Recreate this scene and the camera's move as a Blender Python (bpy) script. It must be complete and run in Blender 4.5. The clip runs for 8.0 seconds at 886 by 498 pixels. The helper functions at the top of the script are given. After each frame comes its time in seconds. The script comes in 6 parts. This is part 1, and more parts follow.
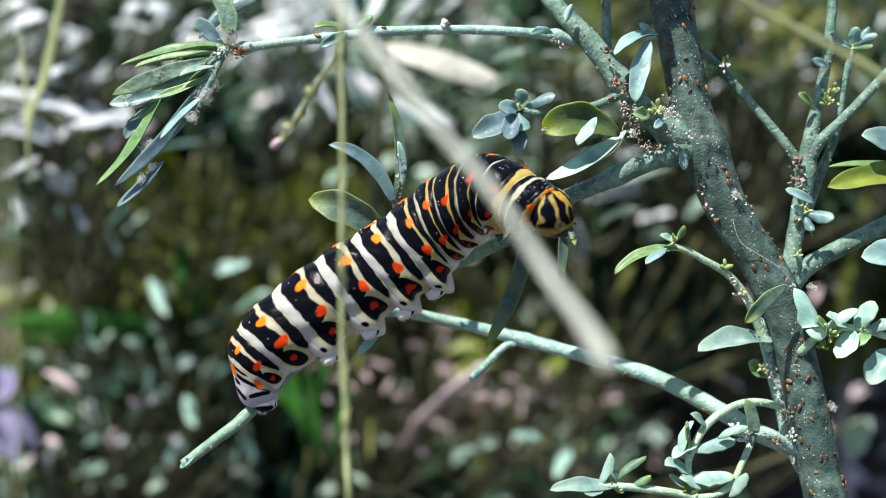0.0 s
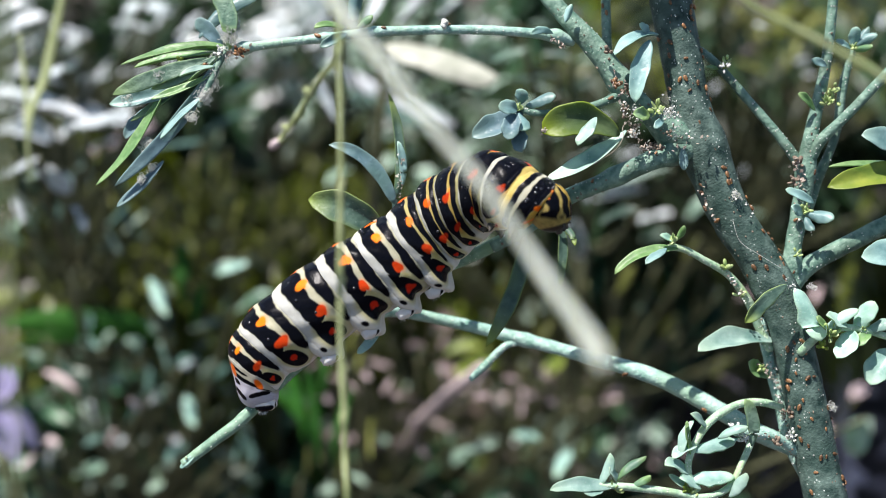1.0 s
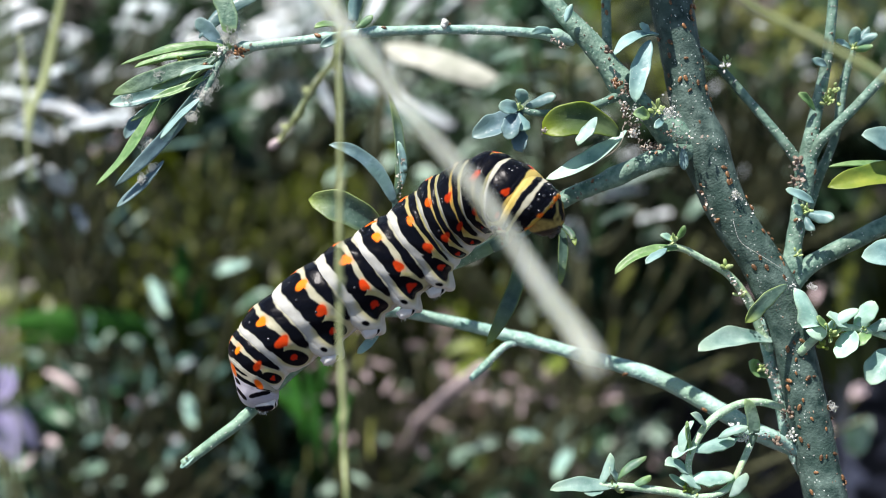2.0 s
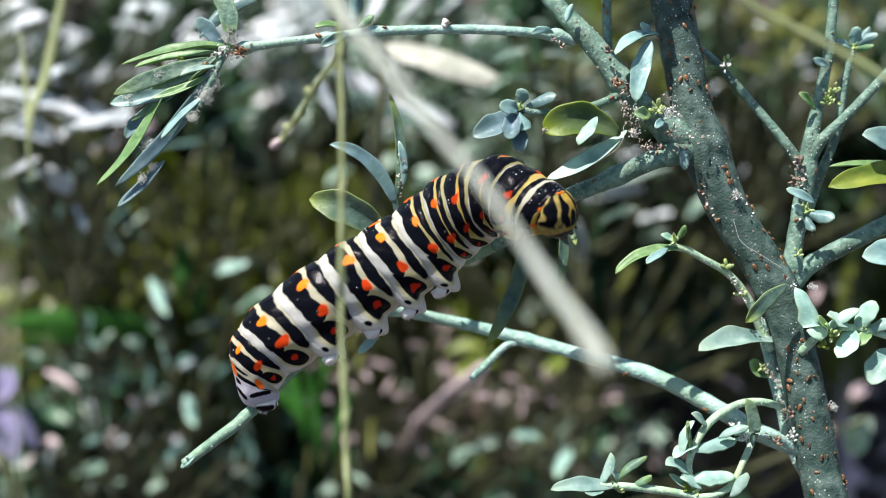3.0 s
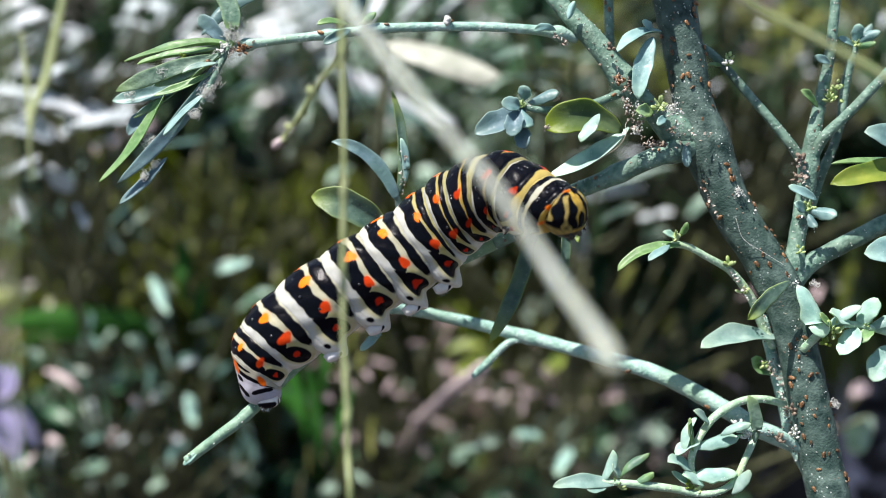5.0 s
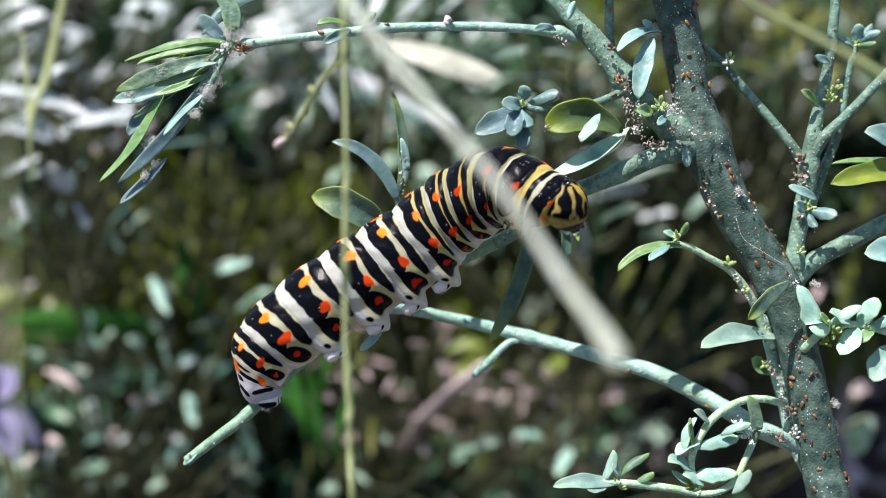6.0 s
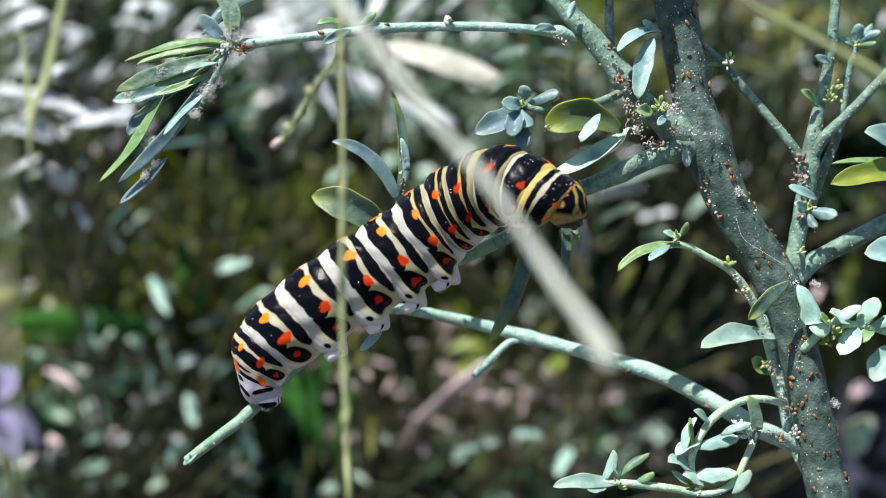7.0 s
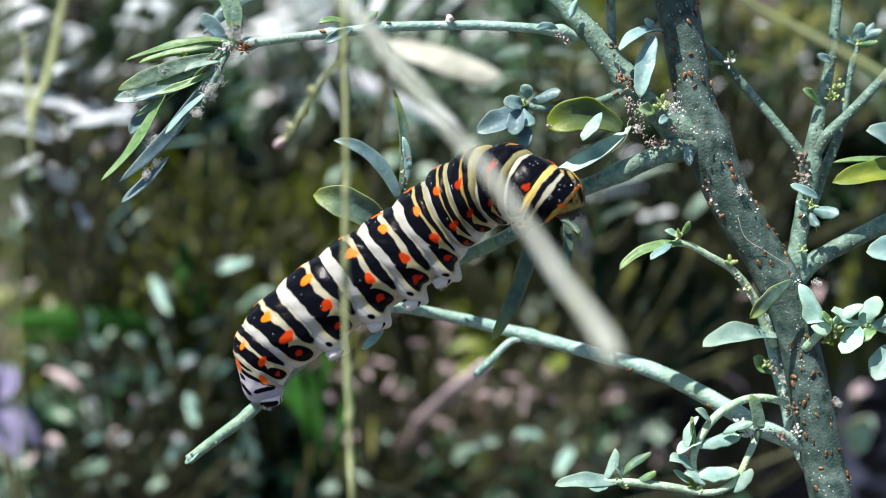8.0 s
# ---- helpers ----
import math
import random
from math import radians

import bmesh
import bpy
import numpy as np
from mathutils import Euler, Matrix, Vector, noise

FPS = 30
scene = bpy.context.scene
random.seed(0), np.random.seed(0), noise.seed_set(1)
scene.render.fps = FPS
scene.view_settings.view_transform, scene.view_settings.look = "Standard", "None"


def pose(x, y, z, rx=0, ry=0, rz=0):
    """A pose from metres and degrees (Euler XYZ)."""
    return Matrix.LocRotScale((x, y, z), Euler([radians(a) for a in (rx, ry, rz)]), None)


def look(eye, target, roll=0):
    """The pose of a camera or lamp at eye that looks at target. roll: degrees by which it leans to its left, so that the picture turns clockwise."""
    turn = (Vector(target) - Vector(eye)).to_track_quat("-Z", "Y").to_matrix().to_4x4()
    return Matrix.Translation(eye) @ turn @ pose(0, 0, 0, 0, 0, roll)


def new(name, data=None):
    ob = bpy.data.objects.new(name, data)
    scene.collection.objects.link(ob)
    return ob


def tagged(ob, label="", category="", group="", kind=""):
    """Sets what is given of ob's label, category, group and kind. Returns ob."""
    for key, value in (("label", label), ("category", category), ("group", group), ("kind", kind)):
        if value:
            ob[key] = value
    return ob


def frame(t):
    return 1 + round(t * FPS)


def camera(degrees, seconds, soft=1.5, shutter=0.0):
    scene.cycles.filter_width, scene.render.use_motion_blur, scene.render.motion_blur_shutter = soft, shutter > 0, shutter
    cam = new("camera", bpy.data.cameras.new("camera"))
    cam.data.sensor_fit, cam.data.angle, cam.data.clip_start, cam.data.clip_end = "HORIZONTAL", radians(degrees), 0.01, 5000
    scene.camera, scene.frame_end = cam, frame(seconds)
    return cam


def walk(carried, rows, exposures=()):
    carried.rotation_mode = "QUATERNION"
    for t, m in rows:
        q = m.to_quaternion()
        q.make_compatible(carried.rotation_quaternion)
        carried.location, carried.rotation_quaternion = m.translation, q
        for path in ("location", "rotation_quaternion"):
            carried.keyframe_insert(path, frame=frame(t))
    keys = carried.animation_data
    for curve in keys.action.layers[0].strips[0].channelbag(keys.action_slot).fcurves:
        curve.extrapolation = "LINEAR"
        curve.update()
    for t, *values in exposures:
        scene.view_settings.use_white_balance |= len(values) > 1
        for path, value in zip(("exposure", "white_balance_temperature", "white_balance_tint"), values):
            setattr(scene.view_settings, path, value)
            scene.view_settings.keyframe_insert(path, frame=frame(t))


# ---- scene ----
# A macro view of a striped caterpillar on a grey-green shrub. The plan is an upright sheet of drawing units (0.0627 mm)
# that leans back with the camera, and things are placed on it to fit that view; "back" is the depth behind the sheet in
# millimetres.
UNIT = 0.0000627
DIST = 0.135
TILT = 25.0
ORIGIN = Vector((0.0, 0.0, 0.25))
RIGHT = Vector((1, 0, 0))
UP = Vector((0, math.sin(radians(TILT)), math.cos(radians(TILT))))
DEEP = Vector((0, math.cos(radians(TILT)), -math.sin(radians(TILT))))


def at(x, y, back=0.0):
    k = 1.0 + back * 0.001 / DIST
    return ORIGIN + RIGHT * ((x - 784) * UNIT * k) + UP * ((441 - y) * UNIT * k) + DEEP * (back * 0.001)


# ---- camera and its walk ----
cam = camera(40, 8.0, soft=1.0)
cam.data.dof.use_dof = True
cam.data.dof.focus_distance = 0.1325
cam.data.dof.aperture_fstop = 18.5


def eye(dx, dy):
    p = ORIGIN - DEEP * DIST - RIGHT * (dx * UNIT) + UP * (dy * UNIT)
    return pose(p.x, p.y, p.z, 90 - TILT, 0, 0)


DRIFT = [(0.0, 0, 0), (0.5, -0.5, 0), (1.0, 0, 0), (1.5, -0.3, 0), (2.2, 0.6, -0.2), (3.0, 1.3, -0.6), (3.5, 1.6, -1.9),
         (4.0, 3.4, -4.2), (4.5, 4.8, -5.5), (5.2, 5.1, -5.7), (6.0, 5.5, -5.8), (6.5, 6.6, -4.2), (7.0, 5.6, -5.8),
         (7.5, 7.6, -7.4), (8.0, 8.7, -7.9)]
walk(cam, [(t, eye(dx, dy)) for t, dx, dy in DRIFT])

# ---- world, sun, exposure ----
SUN_TO = Vector((-0.33, -0.03, 0.90)).normalized()
world = bpy.data.worlds.new("world")
scene.world = world
world.use_nodes = True
wn = world.node_tree
sky = wn.nodes.new("ShaderNodeTexSky")
sky.sky_type = 'NISHITA'
sky.sun_disc = False
sky.sun_elevation = math.asin(SUN_TO.z)
sky.sun_rotation = math.atan2(SUN_TO.x, SUN_TO.y)
wn.nodes["Background"].inputs["Strength"].default_value = 0.08
wn.links.new(sky.outputs[0], wn.nodes["Background"].inputs["Color"])
sun = new("sun", bpy.data.lights.new("sun", 'SUN'))
sun.data.energy = 5.0
sun.data.angle = radians(0.53)
sun.data.color = (1.0, 0.935, 0.90)
sun.matrix_world = look(SUN_TO * 5, (0, 0, 0))
scene.view_settings.exposure = 0.83


# ---- materials ----
def surface(name, dark, light, scale=800.0, rough=0.5, bump=0.2, bump_scale=2500.0, through_light=0.0, specks=None, speck_scale=1500.0,
            speck_size=0.2, vary=0.0, spec=0.5, attribute="", sss=0.0, coat=0.0, tint=(1.0, 1.15, 0.35), patch=None, patch_scale=200.0, tip=None):
    """A node material: two tones mixed by noise at two scales, fine relief, optional specks and light that passes through."""
    m = bpy.data.materials.new(name)
    m.use_nodes = True
    nt = m.node_tree
    nd, ln = nt.nodes, nt.links
    p = nd["Principled BSDF"]
    out = nd["Material Output"]
    tc = nd.new("ShaderNodeTexCoord")
    big = nd.new("ShaderNodeTexNoise")
    big.inputs["Scale"].default_value, big.inputs["Detail"].default_value = scale, 6.0
    ln.new(tc.outputs["Object"], big.inputs["Vector"])
    ramp = nd.new("ShaderNodeValToRGB")
    ramp.color_ramp.elements[0].position, ramp.color_ramp.elements[1].position = 0.32, 0.68
    ramp.color_ramp.elements[0].color, ramp.color_ramp.elements[1].color = (*dark, 1), (*light, 1)
    ln.new(big.outputs["Fac"], ramp.inputs["Fac"])
    col = ramp.outputs["Color"]
    if attribute:
        at_node = nd.new("ShaderNodeAttribute")
        at_node.attribute_name = attribute
        mul = nd.new("ShaderNodeMix")
        mul.data_type, mul.blend_type = 'RGBA', 'MULTIPLY'
        mul.inputs[0].default_value = 1.0
        ln.new(at_node.outputs["Color"], mul.inputs[6])
        ln.new(col, mul.inputs[7])
        col = mul.outputs[2]
    if specks:
        vo = nd.new("ShaderNodeTexVoronoi")
        vo.inputs["Scale"].default_value = speck_scale
        ln.new(tc.outputs["Object"], vo.inputs["Vector"])
        lt = nd.new("ShaderNodeMath")
        lt.operation = 'LESS_THAN'
        lt.inputs[1].default_value = speck_size
        ln.new(vo.outputs["Distance"], lt.inputs[0])
        n2 = nd.new("ShaderNodeTexNoise")
        n2.inputs["Scale"].default_value = speck_scale * 0.22
        ln.new(tc.outputs["Object"], n2.inputs["Vector"])
        gt = nd.new("ShaderNodeMath")
        gt.operation = 'GREATER_THAN'
        gt.inputs[1].default_value = 0.52
        ln.new(n2.outputs["Fac"], gt.inputs[0])
        both = nd.new("ShaderNodeMath")
        both.operation = 'MULTIPLY'
        ln.new(lt.outputs[0], both.inputs[0])
        ln.new(gt.outputs[0], both.inputs[1])
        mx = nd.new("ShaderNodeMix")
        mx.data_type = 'RGBA'
        mx.inputs[7].default_value = (*specks, 1)
        ln.new(both.outputs[0], mx.inputs[0])
        ln.new(col, mx.inputs[6])
        col = mx.outputs[2]
    if patch:
        n3 = nd.new("ShaderNodeTexNoise")
        n3.inputs["Scale"].default_value, n3.inputs["Detail"].default_value = patch_scale, 3.0
        ln.new(tc.outputs["Object"], n3.inputs["Vector"])
        mr3 = nd.new("ShaderNodeMapRange")
        mr3.inputs["From Min"].default_value, mr3.inputs["From Max"].default_value = 0.52, 0.66
        mr3.inputs["To Max"].default_value = 0.8
        ln.new(n3.outputs["Fac"], mr3.inputs["Value"])
        mx3 = nd.new("ShaderNodeMix")
        mx3.data_type = 'RGBA'
        mx3.inputs[7].default_value = (*patch, 1)
        ln.new(mr3.outputs["Result"], mx3.inputs[0])
        ln.new(col, mx3.inputs[6])
        col = mx3.outputs[2]
    if tip:
        along = nd.new("ShaderNodeAttribute")
        along.attribute_name = "along"
        mx4 = nd.new("ShaderNodeMix")
        mx4.data_type = 'RGBA'
        mx4.inputs[7].default_value = (*tip, 1)
        ln.new(along.outputs["Fac"], mx4.inputs[0])
        ln.new(col, mx4.inputs[6])
        col = mx4.outputs[2]
    if vary:
        geo = nd.new("ShaderNodeNewGeometry")
        info = nd.new("ShaderNodeObjectInfo")
        add = nd.new("ShaderNodeMath")
        add.operation = 'ADD'
        ln.new(geo.outputs["Random Per Island"], add.inputs[0])
        ln.new(info.outputs["Random"], add.inputs[1])
        fr = nd.new("ShaderNodeMath")
        fr.operation = 'FRACT'
        ln.new(add.outputs[0], fr.inputs[0])
        mr = nd.new("ShaderNodeMapRange")
        mr.inputs["To Min"].default_value, mr.inputs["To Max"].default_value = 1 - vary, 1 + vary
        ln.new(fr.outputs[0], mr.inputs["Value"])
        hs = nd.new("ShaderNodeHueSaturation")
        ln.new(mr.outputs["Result"], hs.inputs["Value"])
        ln.new(col, hs.inputs["Color"])
        col = hs.outputs["Color"]
    ln.new(col, p.inputs["Base Color"])
    fine = nd.new("ShaderNodeTexNoise")
    fine.inputs["Scale"].default_value, fine.inputs["Detail"].default_value = bump_scale, 4.0
    ln.new(tc.outputs["Object"], fine.inputs["Vector"])
    bp = nd.new("ShaderNodeBump")
    bp.inputs["Strength"].default_value, bp.inputs["Distance"].default_value = bump, 0.5 / bump_scale
    ln.new(fine.outputs["Fac"], bp.inputs["Height"])
    ln.new(bp.outputs["Normal"], p.inputs["Normal"])
    rr = nd.new("ShaderNodeMapRange")
    rr.inputs["To Min"].default_value, rr.inputs["To Max"].default_value = max(rough - 0.12, 0.05), min(rough + 0.12, 1.0)
    ln.new(fine.outputs["Fac"], rr.inputs["Value"])
    ln.new(rr.outputs["Result"], p.inputs["Roughness"])
    if attribute:
        tone = nd.new("ShaderNodeRGBToBW")
        ln.new(at_node.outputs["Color"], tone.inputs[0])
        rr.inputs["From Min"].default_value, rr.inputs["From Max"].default_value = 0.0, 0.4
        rr.inputs["To Min"].default_value, rr.inputs["To Max"].default_value = 0.27, 0.5
        ln.new(tone.outputs[0], rr.inputs["Value"])
    p.inputs["Specular IOR Level"].default_value = spec
    if sss:
        p.inputs["Subsurface Weight"].default_value = sss
        p.inputs["Subsurface Radius"].default_value = (1.0, 0.9, 0.65)
        p.inputs["Subsurface Scale"].default_value = 0.0028
    if coat:
        p.inputs["Coat Weight"].default_value, p.inputs["Coat Roughness"].default_value = coat, 0.12
    if through_light:
        tl = nd.new("ShaderNodeBsdfTranslucent")
        warm = nd.new("ShaderNodeMix")
        warm.data_type, warm.blend_type = 'RGBA', 'MULTIPLY'
        warm.inputs[0].default_value = 1.0
        warm.inputs[7].default_value = (*tint, 1)
        ln.new(col, warm.inputs[6])
        ln.new(warm.outputs[2], tl.inputs["Color"])
        mix = nd.new("ShaderNodeMixShader")
        mix.inputs[0].default_value = through_light
        ln.new(p.outputs[0], mix.inputs[1])
        ln.new(tl.outputs[0], mix.inputs[2])
        ln.new(mix.outputs[0], out.inputs["Surface"])
    return m


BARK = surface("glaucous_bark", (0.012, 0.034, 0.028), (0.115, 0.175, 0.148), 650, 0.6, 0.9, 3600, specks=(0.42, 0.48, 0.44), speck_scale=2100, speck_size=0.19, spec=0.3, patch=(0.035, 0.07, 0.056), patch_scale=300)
TWIG = surface("glaucous_twig", (0.16, 0.32, 0.255), (0.42, 0.60, 0.52), 900, 0.5, 0.8, 2600, specks=(0.62, 0.68, 0.64), speck_scale=2200, speck_size=0.16, spec=0.4, patch=(0.26, 0.40, 0.28), patch_scale=160)
PERCH = surface("dull_green_twig", (0.11, 0.21, 0.14), (0.26, 0.40, 0.29), 1100, 0.5, 0.5, 2600, specks=(0.5, 0.58, 0.48), speck_scale=2200, speck_size=0.16, spec=0.35, patch=(0.20, 0.32, 0.17), patch_scale=160)
TWIG_PALE = surface("young_twig", (0.22, 0.38, 0.23), (0.47, 0.62, 0.45), 1300, 0.5, 0.6, 2400, specks=(0.66, 0.7, 0.6), speck_scale=2000, speck_size=0.18, spec=0.4, patch=(0.37, 0.50, 0.27), patch_scale=260)
STEM = surface("teal_stem", (0.065, 0.145, 0.108), (0.225, 0.345, 0.265), 1100, 0.55, 0.9, 2600, specks=(0.6, 0.66, 0.6), speck_scale=2600, speck_size=0.12, spec=0.35, patch=(0.07, 0.12, 0.085), patch_scale=260)
LEAF = surface("waxy_blue_leaf", (0.09, 0.20, 0.205), (0.29, 0.46, 0.45), 420, 0.42, 0.3, 1900, 0.24, specks=(0.62, 0.68, 0.66), speck_scale=3300, speck_size=0.11, vary=0.3, spec=0.55, patch=(0.14, 0.27, 0.27), patch_scale=190, tip=(0.36, 0.52, 0.42))
LEAF_SAGE = surface("sage_leaf", (0.11, 0.215, 0.15), (0.27, 0.40, 0.30), 900, 0.45, 0.6, 1900, 0.28, specks=(0.6, 0.66, 0.6), speck_scale=3000, speck_size=0.12, vary=0.18, spec=0.4, patch=(0.34, 0.50, 0.14), patch_scale=170, tip=(0.33, 0.48, 0.17))
# Lighter copy of the waxy leaf: direct sun is put into its colour.
LEAF_LIT = surface("lit_mint_leaf", (0.19, 0.36, 0.32), (0.50, 0.70, 0.625), 420, 0.42, 0.3, 1900, 0.28, specks=(0.7, 0.75, 0.72), speck_scale=3300, speck_size=0.12, vary=0.25, spec=0.5, patch=(0.27, 0.43, 0.36), patch_scale=190, tip=(0.46, 0.62, 0.44))
# Steel-blue copy of the waxy leaf, coloured as it looks in shade.
LEAF_BLUE_SHADE = surface("shade_blue_leaf", (0.055, 0.115, 0.14), (0.17, 0.275, 0.31), 420, 0.4, 0.35, 1900, 0.2, specks=(0.55, 0.62, 0.64), speck_scale=3300, speck_size=0.12, vary=0.2, spec=0.55, patch=(0.10, 0.19, 0.17), patch_scale=190, tip=(0.26, 0.38, 0.34))
# Dark copy of the shrub leaf for unlit places: shade put into the colour.
LEAF_TEAL_SHADE = surface("shade_teal_leaf", (0.035, 0.085, 0.065), (0.12, 0.205, 0.155), 600, 0.45, 0.4, 1900, 0.25, specks=(0.5, 0.58, 0.52), speck_scale=2800, speck_size=0.13, vary=0.15, spec=0.45, patch=(0.09, 0.17, 0.09), patch_scale=190, tip=(0.36, 0.46, 0.07))
LEAF_GREEN = surface("fresh_green_leaf", (0.085, 0.20, 0.06), (0.22, 0.38, 0.15), 900, 0.4, 0.35, 2200, 0.3, specks=(0.5, 0.6, 0.45), speck_scale=2400, speck_size=0.13, vary=0.15, patch=(0.13, 0.25, 0.20), patch_scale=210, tip=(0.32, 0.46, 0.20))
LEAF_TURN = surface("turning_leaf", (0.075, 0.135, 0.055), (0.15, 0.225, 0.10), 500, 0.42, 0.3, 1900, 0.45, specks=(0.5, 0.58, 0.42), speck_scale=2800, speck_size=0.1, spec=0.4, patch=(0.10, 0.17, 0.04), patch_scale=190, tip=(0.36, 0.46, 0.0))
LEAF_YELLOW = surface("yellowing_leaf", (0.13, 0.235, 0.035), (0.38, 0.43, 0.07), 260, 0.42, 0.3, 2200, 0.45, vary=0.1)
BUD = surface("pale_green_bud", (0.27, 0.38, 0.10), (0.50, 0.60, 0.30), 1500, 0.5, 0.3, 4000, 0.2, vary=0.25)
WAX = surface("white_wax_fluff", (0.55, 0.56, 0.56), (0.8, 0.8, 0.78), 3000, 0.9, 0.6, 6000, 0.2)
SCALE = surface("amber_scale", (0.055, 0.026, 0.012), (0.29, 0.145, 0.055), 4500, 0.45, 0.3, 5000, vary=0.6)
CORK = surface("brown_scar", (0.085, 0.06, 0.042), (0.30, 0.235, 0.175), 2600, 0.8, 0.8, 3500)
HUSK = surface("pale_husk", (0.22, 0.165, 0.13), (0.66, 0.58, 0.51), 1800, 0.75, 0.5, 3500, 0.2, vary=0.6)
SKIN = surface("caterpillar_skin", (0.9, 0.9, 0.9), (1.0, 1.0, 1.0), 1200, 0.22, 0.16, 1500, attribute="colour", sss=0.45, coat=0.0, spec=0.06)
LEG_DARK = surface("dark_leg", (0.012, 0.012, 0.014), (0.12, 0.11, 0.09), 2500, 0.65, 0.3, 4000, spec=0.2)
# Gloss of the added bumps that put glints on the black skin.
GLINT_BUMP = surface("glossy_black_glint_bump", (0.004, 0.004, 0.006), (0.02, 0.02, 0.024), 2500, 0.2, 0.05, 4000, spec=1.0)
KNOB = surface("orange_knob", (0.55, 0.11, 0.01), (0.62, 0.22, 0.02), 2500, 0.35, 0.2, 3000, spec=0.5)
STRAW = surface("pale_grass", (0.30, 0.36, 0.15), (0.46, 0.50, 0.27), 300, 0.5, 0.3, 1500, 0.25)
# Colour whitened so that the blade's dim face passes for sunlit.
STRAW_WHITE = surface("whitened_grass", (0.68, 0.76, 0.54), (0.90, 0.94, 0.75), 260, 0.6, 0.4, 900, 0.35, tint=(1.0, 1.03, 0.92), sss=0.8)
STRAW_PALE = surface("pale_tan_grass", (0.34, 0.36, 0.28), (0.54, 0.55, 0.46), 300, 0.55, 0.3, 1500, 0.2, tint=(1.0, 1.0, 0.85))
SILVER = surface("silver_herb_leaf", (0.42, 0.48, 0.48), (0.84, 0.87, 0.90), 120, 0.36, 0.2, 600, 0.25, vary=0.3, spec=0.8, tint=(0.9, 1.0, 0.9))
# Wide leaf-to-leaf tones (vary) in these herbs stand in for dappled sun and shade.
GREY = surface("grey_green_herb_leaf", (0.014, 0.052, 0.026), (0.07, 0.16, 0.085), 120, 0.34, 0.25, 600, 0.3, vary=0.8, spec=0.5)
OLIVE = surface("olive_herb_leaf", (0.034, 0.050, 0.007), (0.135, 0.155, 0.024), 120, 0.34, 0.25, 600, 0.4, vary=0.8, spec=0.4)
# Lighter copy of the olive leaf, with sunlight put into its colour.
LIME = surface("sun_tinted_olive_leaf", (0.08, 0.10, 0.022), (0.27, 0.28, 0.085), 120, 0.4, 0.25, 600, 0.45, vary=0.75, spec=0.5)
PALE = surface("pale_sage_herb_leaf", (0.09, 0.175, 0.12), (0.40, 0.50, 0.42), 140, 0.4, 0.25, 600, 0.3, vary=0.7, spec=0.5, tint=(0.9, 1.1, 0.6))
TEAL = surface("dull_teal_herb_leaf", (0.035, 0.085, 0.065), (0.10, 0.18, 0.15), 140, 0.5, 0.25, 600, 0.2, vary=0.3, spec=0.3)
VIVID = surface("bright_green_blade", (0.022, 0.11, 0.012), (0.055, 0.20, 0.026), 120, 0.6, 0.2, 600, 0.45, vary=0.3, spec=0.2)
STEM_FAR = surface("herb_stem", (0.035, 0.045, 0.018), (0.10, 0.10, 0.045), 200, 0.6, 0.3, 900)
# Far leaves made dark: the shade between plants is put into their colour.
DUSK = surface("shade_dark_leaf", (0.009, 0.026, 0.011), (0.036, 0.075, 0.030), 120, 0.45, 0.25, 600, 0.25, vary=0.7, spec=0.3)
SOIL = surface("dry_soil", (0.022, 0.016, 0.014), (0.07, 0.05, 0.043), 60, 0.95, 0.9, 300)
LITTER = surface("dead_leaf_litter", (0.12, 0.085, 0.085), (0.40, 0.32, 0.325), 90, 0.75, 0.5, 500, vary=0.6)
STICK = surface("dry_stick", (0.34, 0.27, 0.27), (0.60, 0.50, 0.50), 150, 0.7, 0.5, 800)
PETAL = surface("lilac_petal", (0.36, 0.31, 0.66), (0.56, 0.50, 0.82), 300, 0.6, 0.2, 1500, 0.4)


# ---- mesh helpers ----
def rng_noise(p, f):
    return noise.noise(Vector(p) * f)


def mesh_of(name, verts, faces, material, smooth=True):
    me = bpy.data.meshes.new(name)
    me.from_pydata([tuple(v) for v in verts], [], faces)
    me.materials.append(material)
    if smooth:
        me.polygons.foreach_set("use_smooth", [True] * len(me.polygons))
    me.update()
    return me


def part(name, me, parent, label="", kind=""):
    ob = new(name, me)
    ob.parent = parent
    return tagged(ob, label, kind=kind)


def spline(pts, per=6):
    """Points along a smooth curve through pts (tuples of any length)."""
    p = np.array(pts, float)
    p = np.vstack([2 * p[0] - p[1], p, 2 * p[-1] - p[-2]])
    out = []
    for i in range(1, len(p) - 2):
        for k in range(per):
            t = k / per
            a, b, c, d = p[i - 1], p[i], p[i + 1], p[i + 2]
            out.append(0.5 * (2 * b + (c - a) * t + (2 * a - 5 * b + 4 * c - d) * t * t + (3 * b - a - 3 * c + d) * t ** 3))
    out.append(p[-2])
    return np.array(out)


